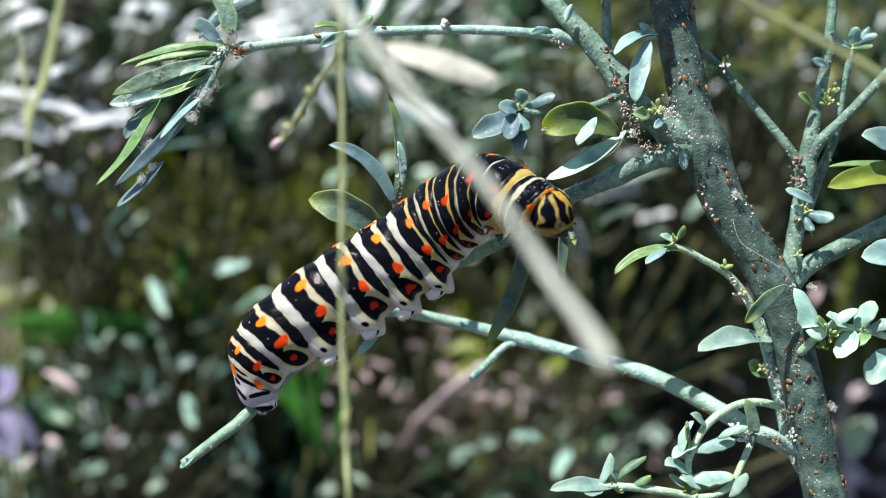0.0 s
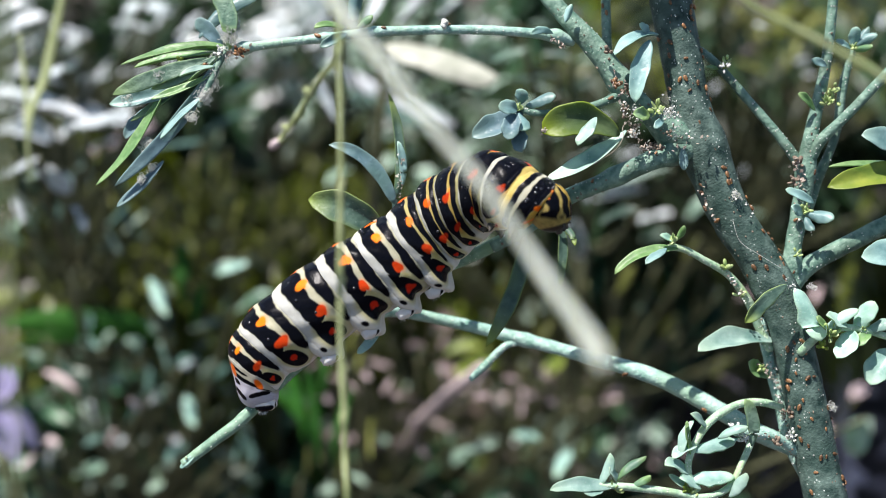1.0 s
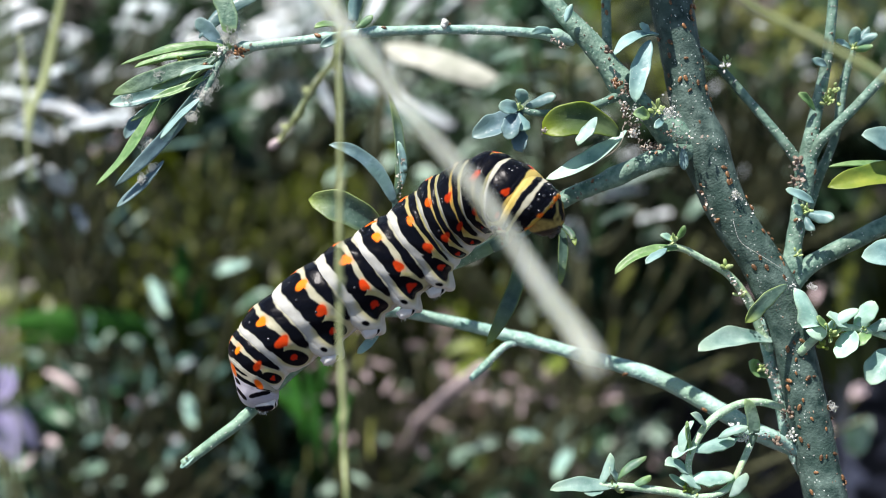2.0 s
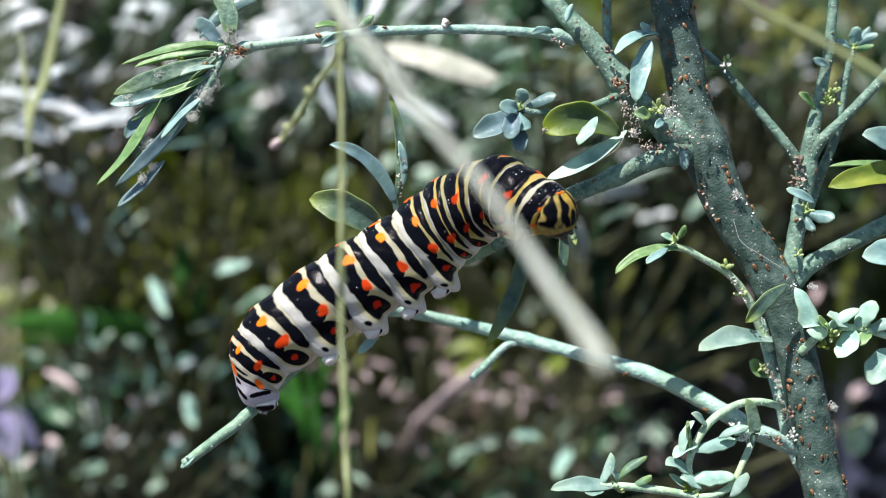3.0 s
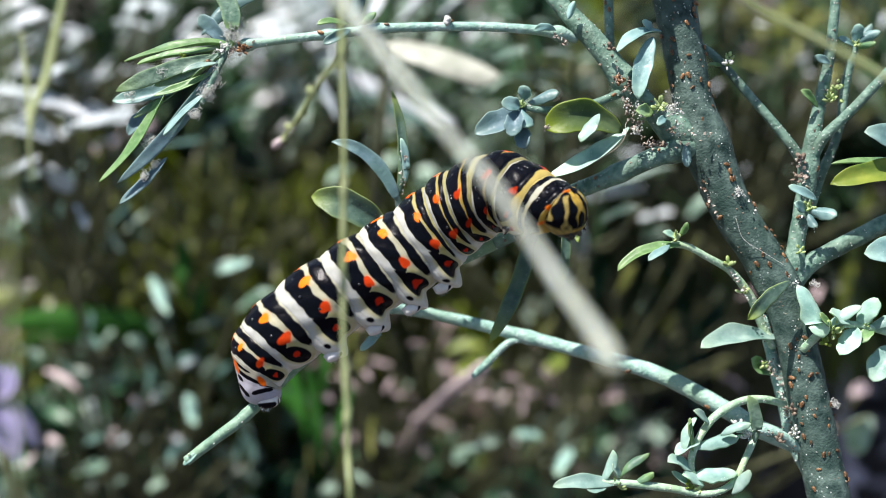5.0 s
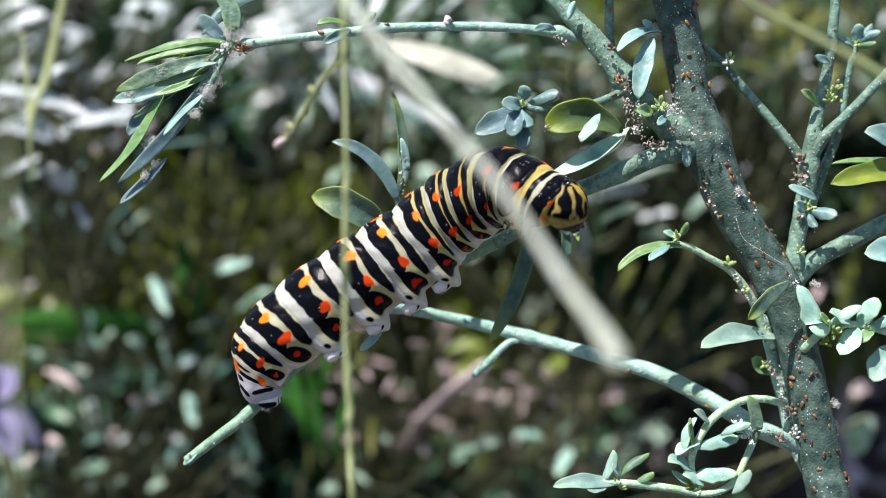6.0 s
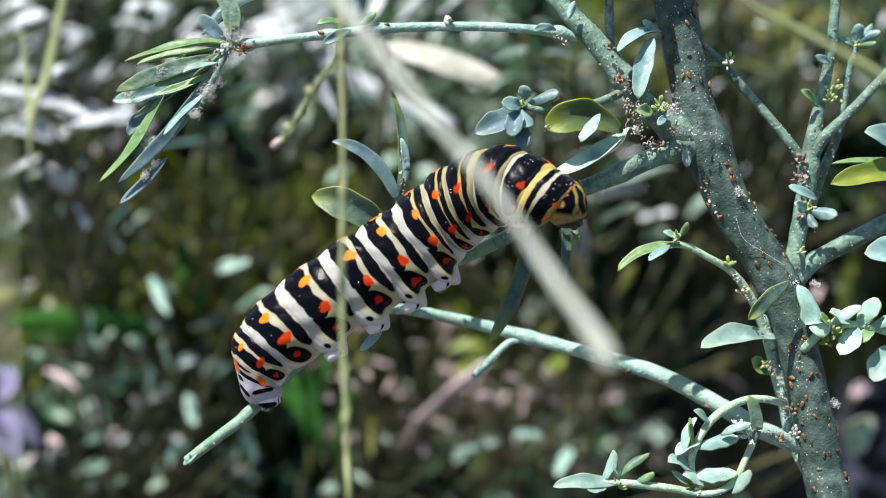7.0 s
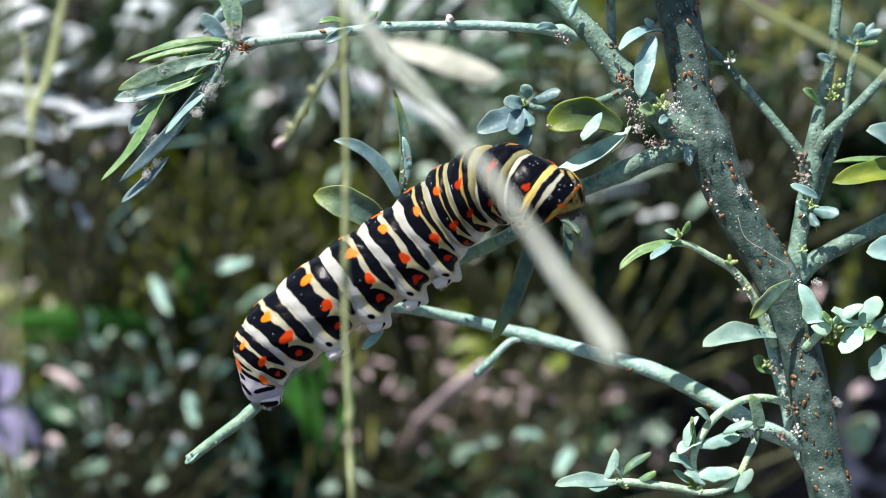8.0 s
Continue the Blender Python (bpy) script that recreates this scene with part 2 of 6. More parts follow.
def tube(pts, radii, sides=14, lump=0.06, lump_scale=600.0, flat=1.0):
    """A closed tube along world points, with lumps; returns verts and faces."""
    pts = [Vector(p) for p in pts]
    n = len(pts)
    verts, faces = [], []
    for i, p in enumerate(pts):
        t = (pts[min(i + 1, n - 1)] - pts[max(i - 1, 0)]).normalized()
        side = t.cross(DEEP)
        side = side.normalized() if side.length > 1e-6 else RIGHT.copy()
        nor = side.cross(t).normalized()
        for k in range(sides):
            a = 2 * math.pi * k / sides
            d = side * math.cos(a) + nor * (math.sin(a) * flat)
            r = radii[i] * (1 + lump * rng_noise(p + d * radii[i], lump_scale) * 2)
            verts.append(p + d * r)
    for i in range(n - 1):
        for k in range(sides):
            k2 = (k + 1) % sides
            faces.append((i * sides + k, i * sides + k2, (i + 1) * sides + k2, (i + 1) * sides + k))
    a0 = len(verts)
    ends = ((0, pts[0] - (pts[1] - pts[0]).normalized() * radii[0] * 0.35), (n - 1, pts[-1] + (pts[-1] - pts[-2]).normalized() * radii[-1] * 0.35))
    for j, (i, p) in enumerate(ends):
        verts.append(p)
        for k in range(sides):
            k2 = (k + 1) % sides
            faces.append((a0 + j, i * sides + k2, i * sides + k) if j == 0 else (a0 + j, i * sides + k, i * sides + k2))
    return verts, faces


class Stem:
    """A stem of the plan: nodes (x, y, back, radius in units)."""

    def __init__(self, nodes, per=7):
        self.curve = spline(nodes, per)
        self.world = [at(*c[:3]) for c in self.curve]

    def mesh(self, name, material, sides=16, lump=0.06, knots=()):
        rad = []
        for c in self.curve:
            r = c[3]
            for kx, ky, kr, ks in knots:
                r += kr * math.exp(-((c[0] - kx) ** 2 + (c[1] - ky) ** 2) / ks ** 2)
            rad.append(r * UNIT)
        return mesh_of(name, *tube(self.world, rad, sides, lump), material)

    def surface_point(self, x, y):
        """The place on the side that faces the viewer at plan position (x, y), with its normal."""
        c = self.curve
        i = int(np.argmin((c[:, 0] - x) ** 2 + (c[:, 1] - y) ** 2))
        j = min(i + 1, len(c) - 1)
        t = c[j, :2] - c[j - 1, :2]
        t = t / np.linalg.norm(t)
        off = (x - c[i, 0]) * -t[1] + (y - c[i, 1]) * t[0]
        o = max(-0.97, min(0.97, off / c[i, 3]))
        across = RIGHT * -t[1] - UP * t[0]
        n = across * o - DEEP * math.sqrt(1 - o * o)
        along = RIGHT * t[0] - UP * t[1]
        return self.world[i] + n * (c[i, 3] * UNIT), n, along


def leaf_mesh(name, base, tip, width, material, bend=(0, 0, 0), face=20.0, fold=0.48, shape=1.2, thick=2.4, blunt=0.46, wave=0.05):
    """One leaf from base to tip (plan x, y, back); bend moves its middle; face turns the blade away from the viewer (degrees)."""
    b, e = at(*base), at(*tip)
    mid = (b + e) / 2 + RIGHT * bend[0] * UNIT - UP * bend[1] * UNIT + DEEP * bend[2] * 0.001
    n, ring = 19, 14
    verts, faces = [], []
    for i in range(n):
        s = i / (n - 1)
        p = b * (1 - s) ** 2 + mid * (2 * s * (1 - s)) + e * s * s
        t = ((mid - b) * (1 - s) + (e - mid) * s).normalized()
        flat_side = t.cross(DEEP).normalized()
        a = radians(face)
        if flat_side.dot(UP) < 0 or (abs(flat_side.dot(UP)) < 0.25 and flat_side.x > 0):
            flat_side = -flat_side
        side = flat_side * math.cos(a) + DEEP * math.sin(a)
        side = (side - t * side.dot(t)).normalized()
        nor = side.cross(t).normalized()
        prof = max(0.0, math.sin(math.pi * min(1.0, s ** shape))) ** blunt
        w = max(0.10 if s < 0.5 else 0.035, prof) * width * UNIT * 0.5
        w *= 1 + wave * math.sin(s * 17 + b.x * 9000)
        th = thick * UNIT * (0.4 + 0.6 * min(1, prof + 0.15))
        for k in range(ring):
            ang = 2 * math.pi * k / ring
            u = math.cos(ang)
            h = math.sin(ang) * th + abs(u) ** 1.1 * w * fold * (1 + 0.6 * math.sin(b.x * 70000 + s * 4)) + 0.10 * w * math.sin(s * 9 + b.z * 60000) * u
            verts.append(p + side * (u * w) + nor * h)
    for i in range(n - 1):
        for k in range(ring):
            k2 = (k + 1) % ring
            faces.append((i * ring + k, i * ring + k2, (i + 1) * ring + k2, (i + 1) * ring + k))
    faces.append(tuple(range(ring - 1, -1, -1)))
    faces.append(tuple(range((n - 1) * ring, n * ring)))
    me = mesh_of(name, verts, faces, material)
    grade = [max(0.75 * min(max((i / (n - 1) - 0.62) / 0.38, 0), 1) ** 1.5, 0.55 * abs(math.cos(2 * math.pi * k / ring)) ** 10) for i in range(n) for k in range(ring)]
    me.attributes.new("along", 'FLOAT', 'POINT').data.foreach_set("value", grade)
    return me


def leaf(parent, base, tip, width, material=None, label="", **kw):
    return part("leaf", leaf_mesh("leaf", base, tip, width, material or LEAF, **kw), parent, label)


def blob_mesh(name, spots, material, seg=8):
    """Small rounded grains: (centre, axis, length, radius, flatness); joined into one mesh."""
    verts, faces = [], []
    for c, ax, length, r, *more in spots:
        flat = more[0] if more else 1.0
        ax = Vector(ax).normalized()
        s = ax.orthogonal().normalized()
        q = ax.cross(s)
        rows = 6
        o = len(verts)
        for i in range(rows + 1):
            f = math.pi * i / rows
            for k in range(seg):
                a = 2 * math.pi * k / seg
                verts.append(Vector(c) + ax * (-math.cos(f) * length / 2) + (s * math.cos(a) + q * (math.sin(a) * flat)) * (r * max(0.04, math.sin(f) ** 0.8)))
        for i in range(rows):
            for k in range(seg):
                k2 = (k + 1) % seg
                faces.append((o + i * seg + k, o + i * seg + k2, o + (i + 1) * seg + k2, o + (i + 1) * seg + k))
    return mesh_of(name, verts, faces, material)


def bud_cluster(parent, x, y, back, spread, count, seed, material=None, size=5.0, name="bud_tuft"):
    r = random.Random(seed)
    spots = []
    for _ in range(count):
        d = Vector((r.gauss(0, 1), r.gauss(0, 1), r.gauss(0, 1))).normalized()
        c = at(x, y, back) + d * spread * UNIT * r.uniform(0.2, 1.0)
        spots.append((c, d + Vector((0, 0, 0.6)), size * UNIT * r.uniform(1.6, 3.6), size * UNIT * r.uniform(0.5, 1.1), r.uniform(0.25, 0.8) if material is None else 1.0))
    return part(name, blob_mesh(name, spots, material or BUD), parent, "cluster of tiny pale green buds" if material is None else "", kind="stuff")


def fluff(parent, x, y, back, spread, count, seed):
    """A tuft of curled waxy threads."""
    r = random.Random(seed)
    verts, faces = [], []
    for _ in range(int(count * 2.4)):
        c = at(x + r.gauss(0, spread * 0.5), y + r.gauss(0, spread * 0.5), back + r.uniform(-0.4, 0.2))
        ph, rad = r.uniform(0, 6.28), r.uniform(1.5, 4.5) * UNIT
        ax = Vector((r.gauss(0, 1), r.gauss(0, 1), r.gauss(0, 1))).normalized()
        s = ax.orthogonal().normalized()
        q = ax.cross(s)
        pts = [c + (s * math.cos(ph + a * 0.7) + q * math.sin(ph + a * 0.7)) * rad + ax * (a * 0.8 * UNIT) for a in range(9)]
        v, f = tube(pts, [0.40 * UNIT] * 9, 4, 0)
        o = len(verts)
        verts += v
        faces += [tuple(i + o for i in g) for g in f]
    return part("wax_fluff", mesh_of("wax_fluff", verts, faces, WAX), parent, "tuft of white curled wax threads", kind="stuff")


# ---- ground ----
def make_ground():
    n = 170
    u = np.linspace(-1, 1, n)
    c = np.sign(u) * (np.abs(u) * 0.6 + 60 * np.abs(u) ** 7)
    verts, faces = [], []
    for j in range(n):
        for i in range(n):
            x, y = c[i], c[j] + 0.5
            h = 0.0
            if abs(x) < 3 and abs(y) < 3:
                h = 0.012 * noise.noise((x * 9, y * 9, 0)) + 0.006 * noise.noise((x * 40, y * 40, 3))
            h += 0.045 * math.exp(-((x - 0.02) / 0.10) ** 2 - ((y - 0.36) / 0.07) ** 2)
            verts.append((x, y, h))
    for j in range(n - 1):
        for i in range(n - 1):
            a = j * n + i
            faces.append((a, a + 1, a + n + 1, a + n))
    ob = new("ground", mesh_of("ground", verts, faces, SOIL))
    tagged(ob, "dry brown garden soil under the herbs", "ground", kind="structure")


make_ground()


# ---- herbs behind the shrub ----
def blades(r, bases, dirs, lengths, widths, droop):
    """Many folded lance-shaped leaves in one mesh."""
    verts, faces = [], []
    prof = (0.25, 0.85, 1.0, 0.72, 0.06)
    for b, d, length, w in zip(bases, dirs, lengths, widths):
        d = d.normalized()
        s = d.cross(Vector((r.gauss(0, .5), r.gauss(0, .5), 1))).normalized()
        nrm = s.cross(d)
        o = len(verts)
        for i, f in enumerate(prof):
            t = i / 4
            p = b + d * (length * t) - Vector((0, 0, droop * length * t * t)) + nrm * (0.08 * length * math.sin(t * 3))
            verts += [p - s * (w * f * 0.5) + nrm * (w * f * 0.18), p, p + s * (w * f * 0.5) + nrm * (w * f * 0.18)]
        for i in range(4):
            a = o + i * 3
            faces += [(a, a + 1, a + 4, a + 3), (a + 1, a + 2, a + 5, a + 4)]
    return verts, faces


def ground_under(x, y, lift=0.0):
    """The place on the ground that lies behind plan position (x, y)."""
    a, b = at(x, y, 0), at(x, y, 100)
    t = (lift - a.z) / (b.z - a.z)
    return a + (b - a) * t


def herb(x, y, back, wide, stems, per_stem, leaf_len, leaf_w, material, seed, label, hang=0.0, sweep=(0.0, 0.0), top=0.55):
    """A leafy herb whose shoots reach up to the neighbourhood of a plan position; leaves crowd along the upper part of each shoot."""
    r = random.Random(seed)
    goal = at(x, y, back)
    base = Vector((goal.x + r.uniform(-.02, .02), goal.y + 0.03 + r.uniform(-.01, .03), 0))
    root = new("herb")
    root.location = base
    tagged(root, label, "herb", group="herbs behind the shrub")
    bases, dirs, ls, ws = [], [], [], []
    for k in range(stems):
        g = goal + Vector((r.uniform(-wide, wide), r.uniform(-wide, wide) * 0.8, r.uniform(-wide, wide) * 0.7)) - base
        g.z = max(g.z, 0.012)
        side = Vector((r.gauss(0, .01), r.gauss(0, .01), 0))
        pts = []
        for i in range(9):
            t = i / 8
            pts.append(Vector((g.x * t ** 1.4, g.y * t ** 1.4, -0.004 + (g.z + 0.004) * t)) + side * math.sin(t * 3.1))
        part("stem", mesh_of("stem", *tube(pts, [0.0016 - 0.0009 * i / 8 for i in range(9)], 6, 0), STEM_FAR), root)
        for _ in range(per_stem):
            t = 1 - top * r.random() ** 0.8
            i = min(7, int(t * 8))
            p = pts[i].lerp(pts[i + 1], t * 8 - i)
            aa = r.uniform(0, 6.283)
            d = Vector((math.cos(aa) + sweep[0], math.sin(aa) * 0.8, r.uniform(-0.5, 0.6) + sweep[1] - hang))
            bases.append(p)
            dirs.append(d)
            ls.append(leaf_len * r.uniform(0.55, 1.25))
            ws.append(leaf_w * r.uniform(0.7, 1.25))
    part("foliage", mesh_of("foliage", *blades(r, bases, dirs, ls, ws, 0.25 + hang * 0.3), material), root, kind="stuff")
    return root


def spray(leaves, back, material, seed, label, face=62.0, shape=0.9, blunt=0.5):
    """A herb with a few leaves placed to fit the camera's view: each leaf is (x, y of its base, x, y of its tip,
    width); every leaf has its own shoot.
    """
    r = random.Random(seed)
    hub = at(sum(q[0] for q in leaves) / len(leaves), max(q[1] for q in leaves) + 60, back + 25)
    root = new("herb")
    root.location = (hub.x, hub.y + 0.02, 0)
    tagged(root, label, "herb", group="herbs behind the shrub")
    foot = Vector(root.location)
    hub.z = max(hub.z, 0.03)
    main = spline([(0, 0, -0.004), tuple((hub - foot) * 0.55 + Vector((r.gauss(0, .004), 0, 0))), tuple(hub - foot)], 6)
    part("stem", mesh_of("stem", *tube([Vector(p) for p in main], [0.0008] * len(main), 6, 0), STEM_FAR), root)
    for x0, y0, x1, y1, w in leaves:
        bk = back + r.uniform(-18, 18)
        base = at(x0, y0, bk)
        way = spline([tuple(hub - foot), tuple(hub.lerp(base, 0.5) - foot - Vector((0, 0, 0.004))), tuple(base - foot)], 5)
        part("shoot", mesh_of("shoot", *tube([Vector(p) for p in way], [0.0005] * len(way), 5, 0), STEM_FAR), root)
        me = leaf_mesh("leaf", (x0, y0, bk), (x1, y1, bk + r.uniform(-12, 12)), w * (1 + bk / 135.0), material, face=face + r.uniform(-14, 14),
                       shape=shape, blunt=blunt, thick=4.0, bend=(r.uniform(-8, 8), r.uniform(-14, 0), 0))
        me.transform(Matrix.Translation(-foot))
        part("leaf", me, root)
    return root


SILVER_LABEL = "silvery grey herb with narrow sunlit leaves"
GREY_LABEL = "grey-green herb with narrow lance-shaped leaves"
OLIVE_LABEL = "olive green herb with drooping leaves, tones spread for dappled shade"
DUSK_LABEL = "dark green herb with the shade of the gaps put into its colour"
LIME_LABEL = "yellow-green herb with drooping leaves, sunlight put into their colour"
PALE_LABEL = "pale sage herb with small blunt leaves"
PATCHES = [
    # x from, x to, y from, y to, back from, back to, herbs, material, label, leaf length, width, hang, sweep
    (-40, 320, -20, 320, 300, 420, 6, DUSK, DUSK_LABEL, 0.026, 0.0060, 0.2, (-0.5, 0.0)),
    (300, 760, -20, 180, 420, 560, 8, GREY, GREY_LABEL, 0.034, 0.0080, 0.0, (-0.9, -0.1)),
    (500, 1000, -20, 220, 430, 560, 6, GREY, GREY_LABEL, 0.034, 0.0080, 0.0, (-0.9, -0.1)),
    (500, 1020, 0, 240, 300, 420, 5, PALE, PALE_LABEL, 0.014, 0.0055, 0.0, (-0.6, 0.0)),
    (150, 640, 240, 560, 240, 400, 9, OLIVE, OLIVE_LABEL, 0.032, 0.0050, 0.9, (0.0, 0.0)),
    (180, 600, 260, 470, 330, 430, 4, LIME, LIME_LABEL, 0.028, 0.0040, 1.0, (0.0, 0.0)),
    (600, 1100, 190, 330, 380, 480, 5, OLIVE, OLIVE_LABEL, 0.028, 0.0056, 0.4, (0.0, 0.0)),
    (0, 420, 380, 640, 260, 380, 5, OLIVE, OLIVE_LABEL, 0.022, 0.0050, 0.5, (0.0, 0.0)),
    (-20, 520, 620, 900, 220, 320, 5, GREY, GREY_LABEL, 0.013, 0.0052, 0.1, (0.0, 0.0)),
    (-20, 560, 560, 900, 200, 300, 5, PALE, PALE_LABEL, 0.009, 0.0042, 0.1, (0.0, 0.0)),
    (560, 1250, 800, 930, 240, 330, 5, GREY, GREY_LABEL, 0.014, 0.0056, 0.1, (0.0, 0.0)),
    (560, 1060, 790, 910, 220, 300, 2, PALE, PALE_LABEL, 0.011, 0.0050, 0.1, (0.0, 0.0)),
    (760, 960, 600, 660, 330, 350, 2, LEAF_YELLOW, "small yellow-green herb low on the soil", 0.009, 0.0050, 0.0, (0.0, 0.0)),
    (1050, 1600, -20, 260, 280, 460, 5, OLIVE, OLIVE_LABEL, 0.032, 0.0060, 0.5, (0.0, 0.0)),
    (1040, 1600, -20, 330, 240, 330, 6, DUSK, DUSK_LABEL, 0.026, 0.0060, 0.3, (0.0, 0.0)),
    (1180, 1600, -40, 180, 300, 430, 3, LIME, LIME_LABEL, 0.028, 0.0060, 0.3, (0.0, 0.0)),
    (590, 800, -20, 130, 400, 460, 3, SILVER, SILVER_LABEL, 0.030, 0.0080, -0.1, (-1.0, 0.0)),
    (1020, 1400, 160, 380, 300, 420, 4, GREY, GREY_LABEL, 0.028, 0.0062, 0.2, (0.0, 0.0)),
    (1000, 1420, 140, 380, 260, 380, 3, PALE, PALE_LABEL, 0.012, 0.0055, 0.2, (0.0, 0.0)),
    (1250, 1600, 230, 480, 340, 480, 5, OLIVE, OLIVE_LABEL, 0.030, 0.0056, 0.7, (0.0, 0.0)),
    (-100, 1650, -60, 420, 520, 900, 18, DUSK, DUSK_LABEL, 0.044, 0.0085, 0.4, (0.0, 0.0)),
    (-100, 1650, -60, 300, 500, 900, 7, GREY, GREY_LABEL, 0.044, 0.0085, 0.2, (-0.3, 0.0)),
    (800, 1260, 400, 540, 340, 430, 5, OLIVE, OLIVE_LABEL, 0.028, 0.0048, 0.5, (0.0, 0.0)),
    (130, 330, 40, 280, 300, 360, 2, STICK, "withered pinkish herb among the silvery leaves", 0.010, 0.006, 0.2, (0.0, 0.0)),
]
bg_r = random.Random(9)
for k, (x0, x1, y0, y1, b0, b1, count, m, lab, ll, lw, hang, sweep) in enumerate(PATCHES):
    for j in range(count):
        fx = (j + bg_r.random()) / count
        herb(x0 + (x1 - x0) * fx, bg_r.uniform(y0, y1), bg_r.uniform(b0, b1), 0.03 if b1 < 600 else 0.07, 7 if m is not LEAF_YELLOW else 2, (2 if m is STICK else 13 if m is SILVER else 9 if m is PALE else 14 if m is LIME else 24) if b1 < 600 else 34, ll, lw, m, 1000 + k * 50 + j, lab, hang, sweep, 0.28 if y1 < 340 and b1 < 600 else 0.42)


def scattered(n, x0, x1, y0, y1, length, width, turn, spread, seed):
    """Leaves strewn over a stretch of the plan: their bases, tips and widths."""
    r = random.Random(seed)
    out = []
    for k in range(n):
        x, y, a = x0 + (x1 - x0) * (k + r.random()) / n, r.uniform(y0, y1), radians(turn + r.gauss(0, spread))
        ln = length * r.uniform(0.6, 1.3)
        out.append((x, y, x + math.cos(a) * ln, y - math.sin(a) * ln, width * r.uniform(0.7, 1.25)))
    return out


STREWN = [
    # leaves, x from, x to, y from, y to, length, width, turn, spread, back, material, label
    (11, -10, 360, 0, 110, 72, 25, 200, 22, 185, "silver"), (11, -10, 300, 120, 250, 72, 26, 190, 20, 200, "silver"), (9, 330, 620, 0, 140, 66, 22, 205, 25, 230, "silver"),
    (12, -10, 240, 270, 440, 50, 18, 120, 50, 210, "pale"), (12, 220, 560, 180, 420, 70, 14, 265, 12, 230, "lime"), (12, 250, 600, 260, 460, 80, 13, 268, 10, 250, "olive"),
    (14, 0, 420, 600, 880, 36, 19, 150, 70, 220, "pale"), (12, 120, 440, 440, 640, 36, 16, 110, 60, 230, "pale"), (16, 60, 460, 560, 860, 44, 18, 120, 70, 190, "teal"), (12, 0, 260, 260, 460, 60, 18, 110, 40, 190, "teal"), (18, 540, 1080, 560, 780, 26, 11, 160, 60, 260, "dry"),
    (7, 600, 1080, 760, 880, 36, 18, 140, 70, 235, "pale"), (14, 820, 1120, 40, 260, 40, 15, 185, 25, 220, "pale"), (12, 1050, 1450, 120, 430, 46, 20, 150, 60, 240, "pale"),
    (12, 570, 790, 600, 810, 26, 13, 150, 60, 190, "dry"), (8, 840, 1000, 640, 740, 26, 13, 150, 60, 190, "dry"), (9, 540, 720, 570, 800, 64, 15, 262, 16, 195, "lime"),
    # Tiny leaves, 9 to 11 long, are added to blur into light spots.
    (34, 0, 430, 540, 880, 11, 8, 120, 90, 250, "pale"), (34, 540, 1100, 600, 880, 10, 8, 120, 90, 250, "pale"), (34, 540, 1200, 560, 860, 11, 8, 120, 90, 270, "dry"),
    (30, 0, 420, 340, 640, 9, 7, 120, 90, 260, "pale"), (24, 60, 460, 560, 880, 40, 9, 100, 50, 240, "olive"), (16, 520, 1060, 600, 860, 46, 10, 80, 40, 250, "olive"),
    (26, 760, 1400, 380, 620, 9, 7, 120, 90, 260, "pale"), (6, 1240, 1570, 0, 230, 66, 20, 60, 50, 250, "lime"), (11, 1060, 1570, 0, 330, 22, 13, 120, 80, 225, "silver"), (24, 1060, 1570, 0, 400, 10, 8, 120, 90, 230, "pale"), (9, 1100, 1570, 60, 420, 24, 13, 120, 80, 235, "dry"), (10, 780, 1300, 440, 640, 60, 14, 265, 16, 240, "olive"), (8, 1100, 1560, 480, 860, 40, 20, 150, 60, 260, "dry"),
]
STREWN_LOOK = {"silver": (SILVER, "silvery herb with broad sunlit leaves"), "pale": (PALE, PALE_LABEL), "lime": (LIME, LIME_LABEL), "olive": (OLIVE, OLIVE_LABEL),
               "teal": (TEAL, "dull teal herb with small shaded leaves"), "dry": (LITTER, "pinkish dry leaves on added shoots, standing for litter and light spots")}
for k, (n, x0, x1, y0, y1, ln, w, turn, spread, back, look_name) in enumerate(STREWN):
    spray(scattered(n, x0, x1, y0, y1, ln, w, turn, spread, 60 + k), back, STREWN_LOOK[look_name][0], 160 + k, STREWN_LOOK[look_name][1])
BROAD_PALE = [(598, 120, 806, 224, 46), (520, 60, 448, 108, 22)]
BROAD = "silvery herb with broad sunlit leaves"
spray([(80, 28, -4, 68, 37), (96, 54, 4, 104, 34), (60, 8, -10, 30, 31), (250, 12, 204, 62, 37), (150, 70, 112, 96, 28), (132, 118, 92, 134, 53), (300, 30, 262, 6, 31), (110, 150, 30, 132, 25)], 175, SILVER, 31, BROAD)
spray([(120, 206, -8, 168, 46), (190, 214, 60, 186, 66), (250, 212, 110, 240, 53), (128, 336, 62, 304, 46), (72, 280, 8, 314, 26), (90, 246, 10, 232, 46), (236, 178, 196, 214, 34), (60, 190, 0, 206, 40)], 185, SILVER, 32, BROAD)
spray([(700, -30, 650, 40, 44), (770, -10, 700, 44, 48), (820, 0, 776, 30, 29), (566, 140, 596, 214, 22), (590, 18, 520, 70, 26), (520, 60, 448, 108, 24)], 150, SILVER, 33, BROAD)
spray([(460, 186, 330, 266, 30), (620, 160, 776, 224, 40), (480, 130, 402, 176, 24), (360, 250, 250, 270, 20)], 185, TEAL, 34, "dull teal herb with long shaded leaves")
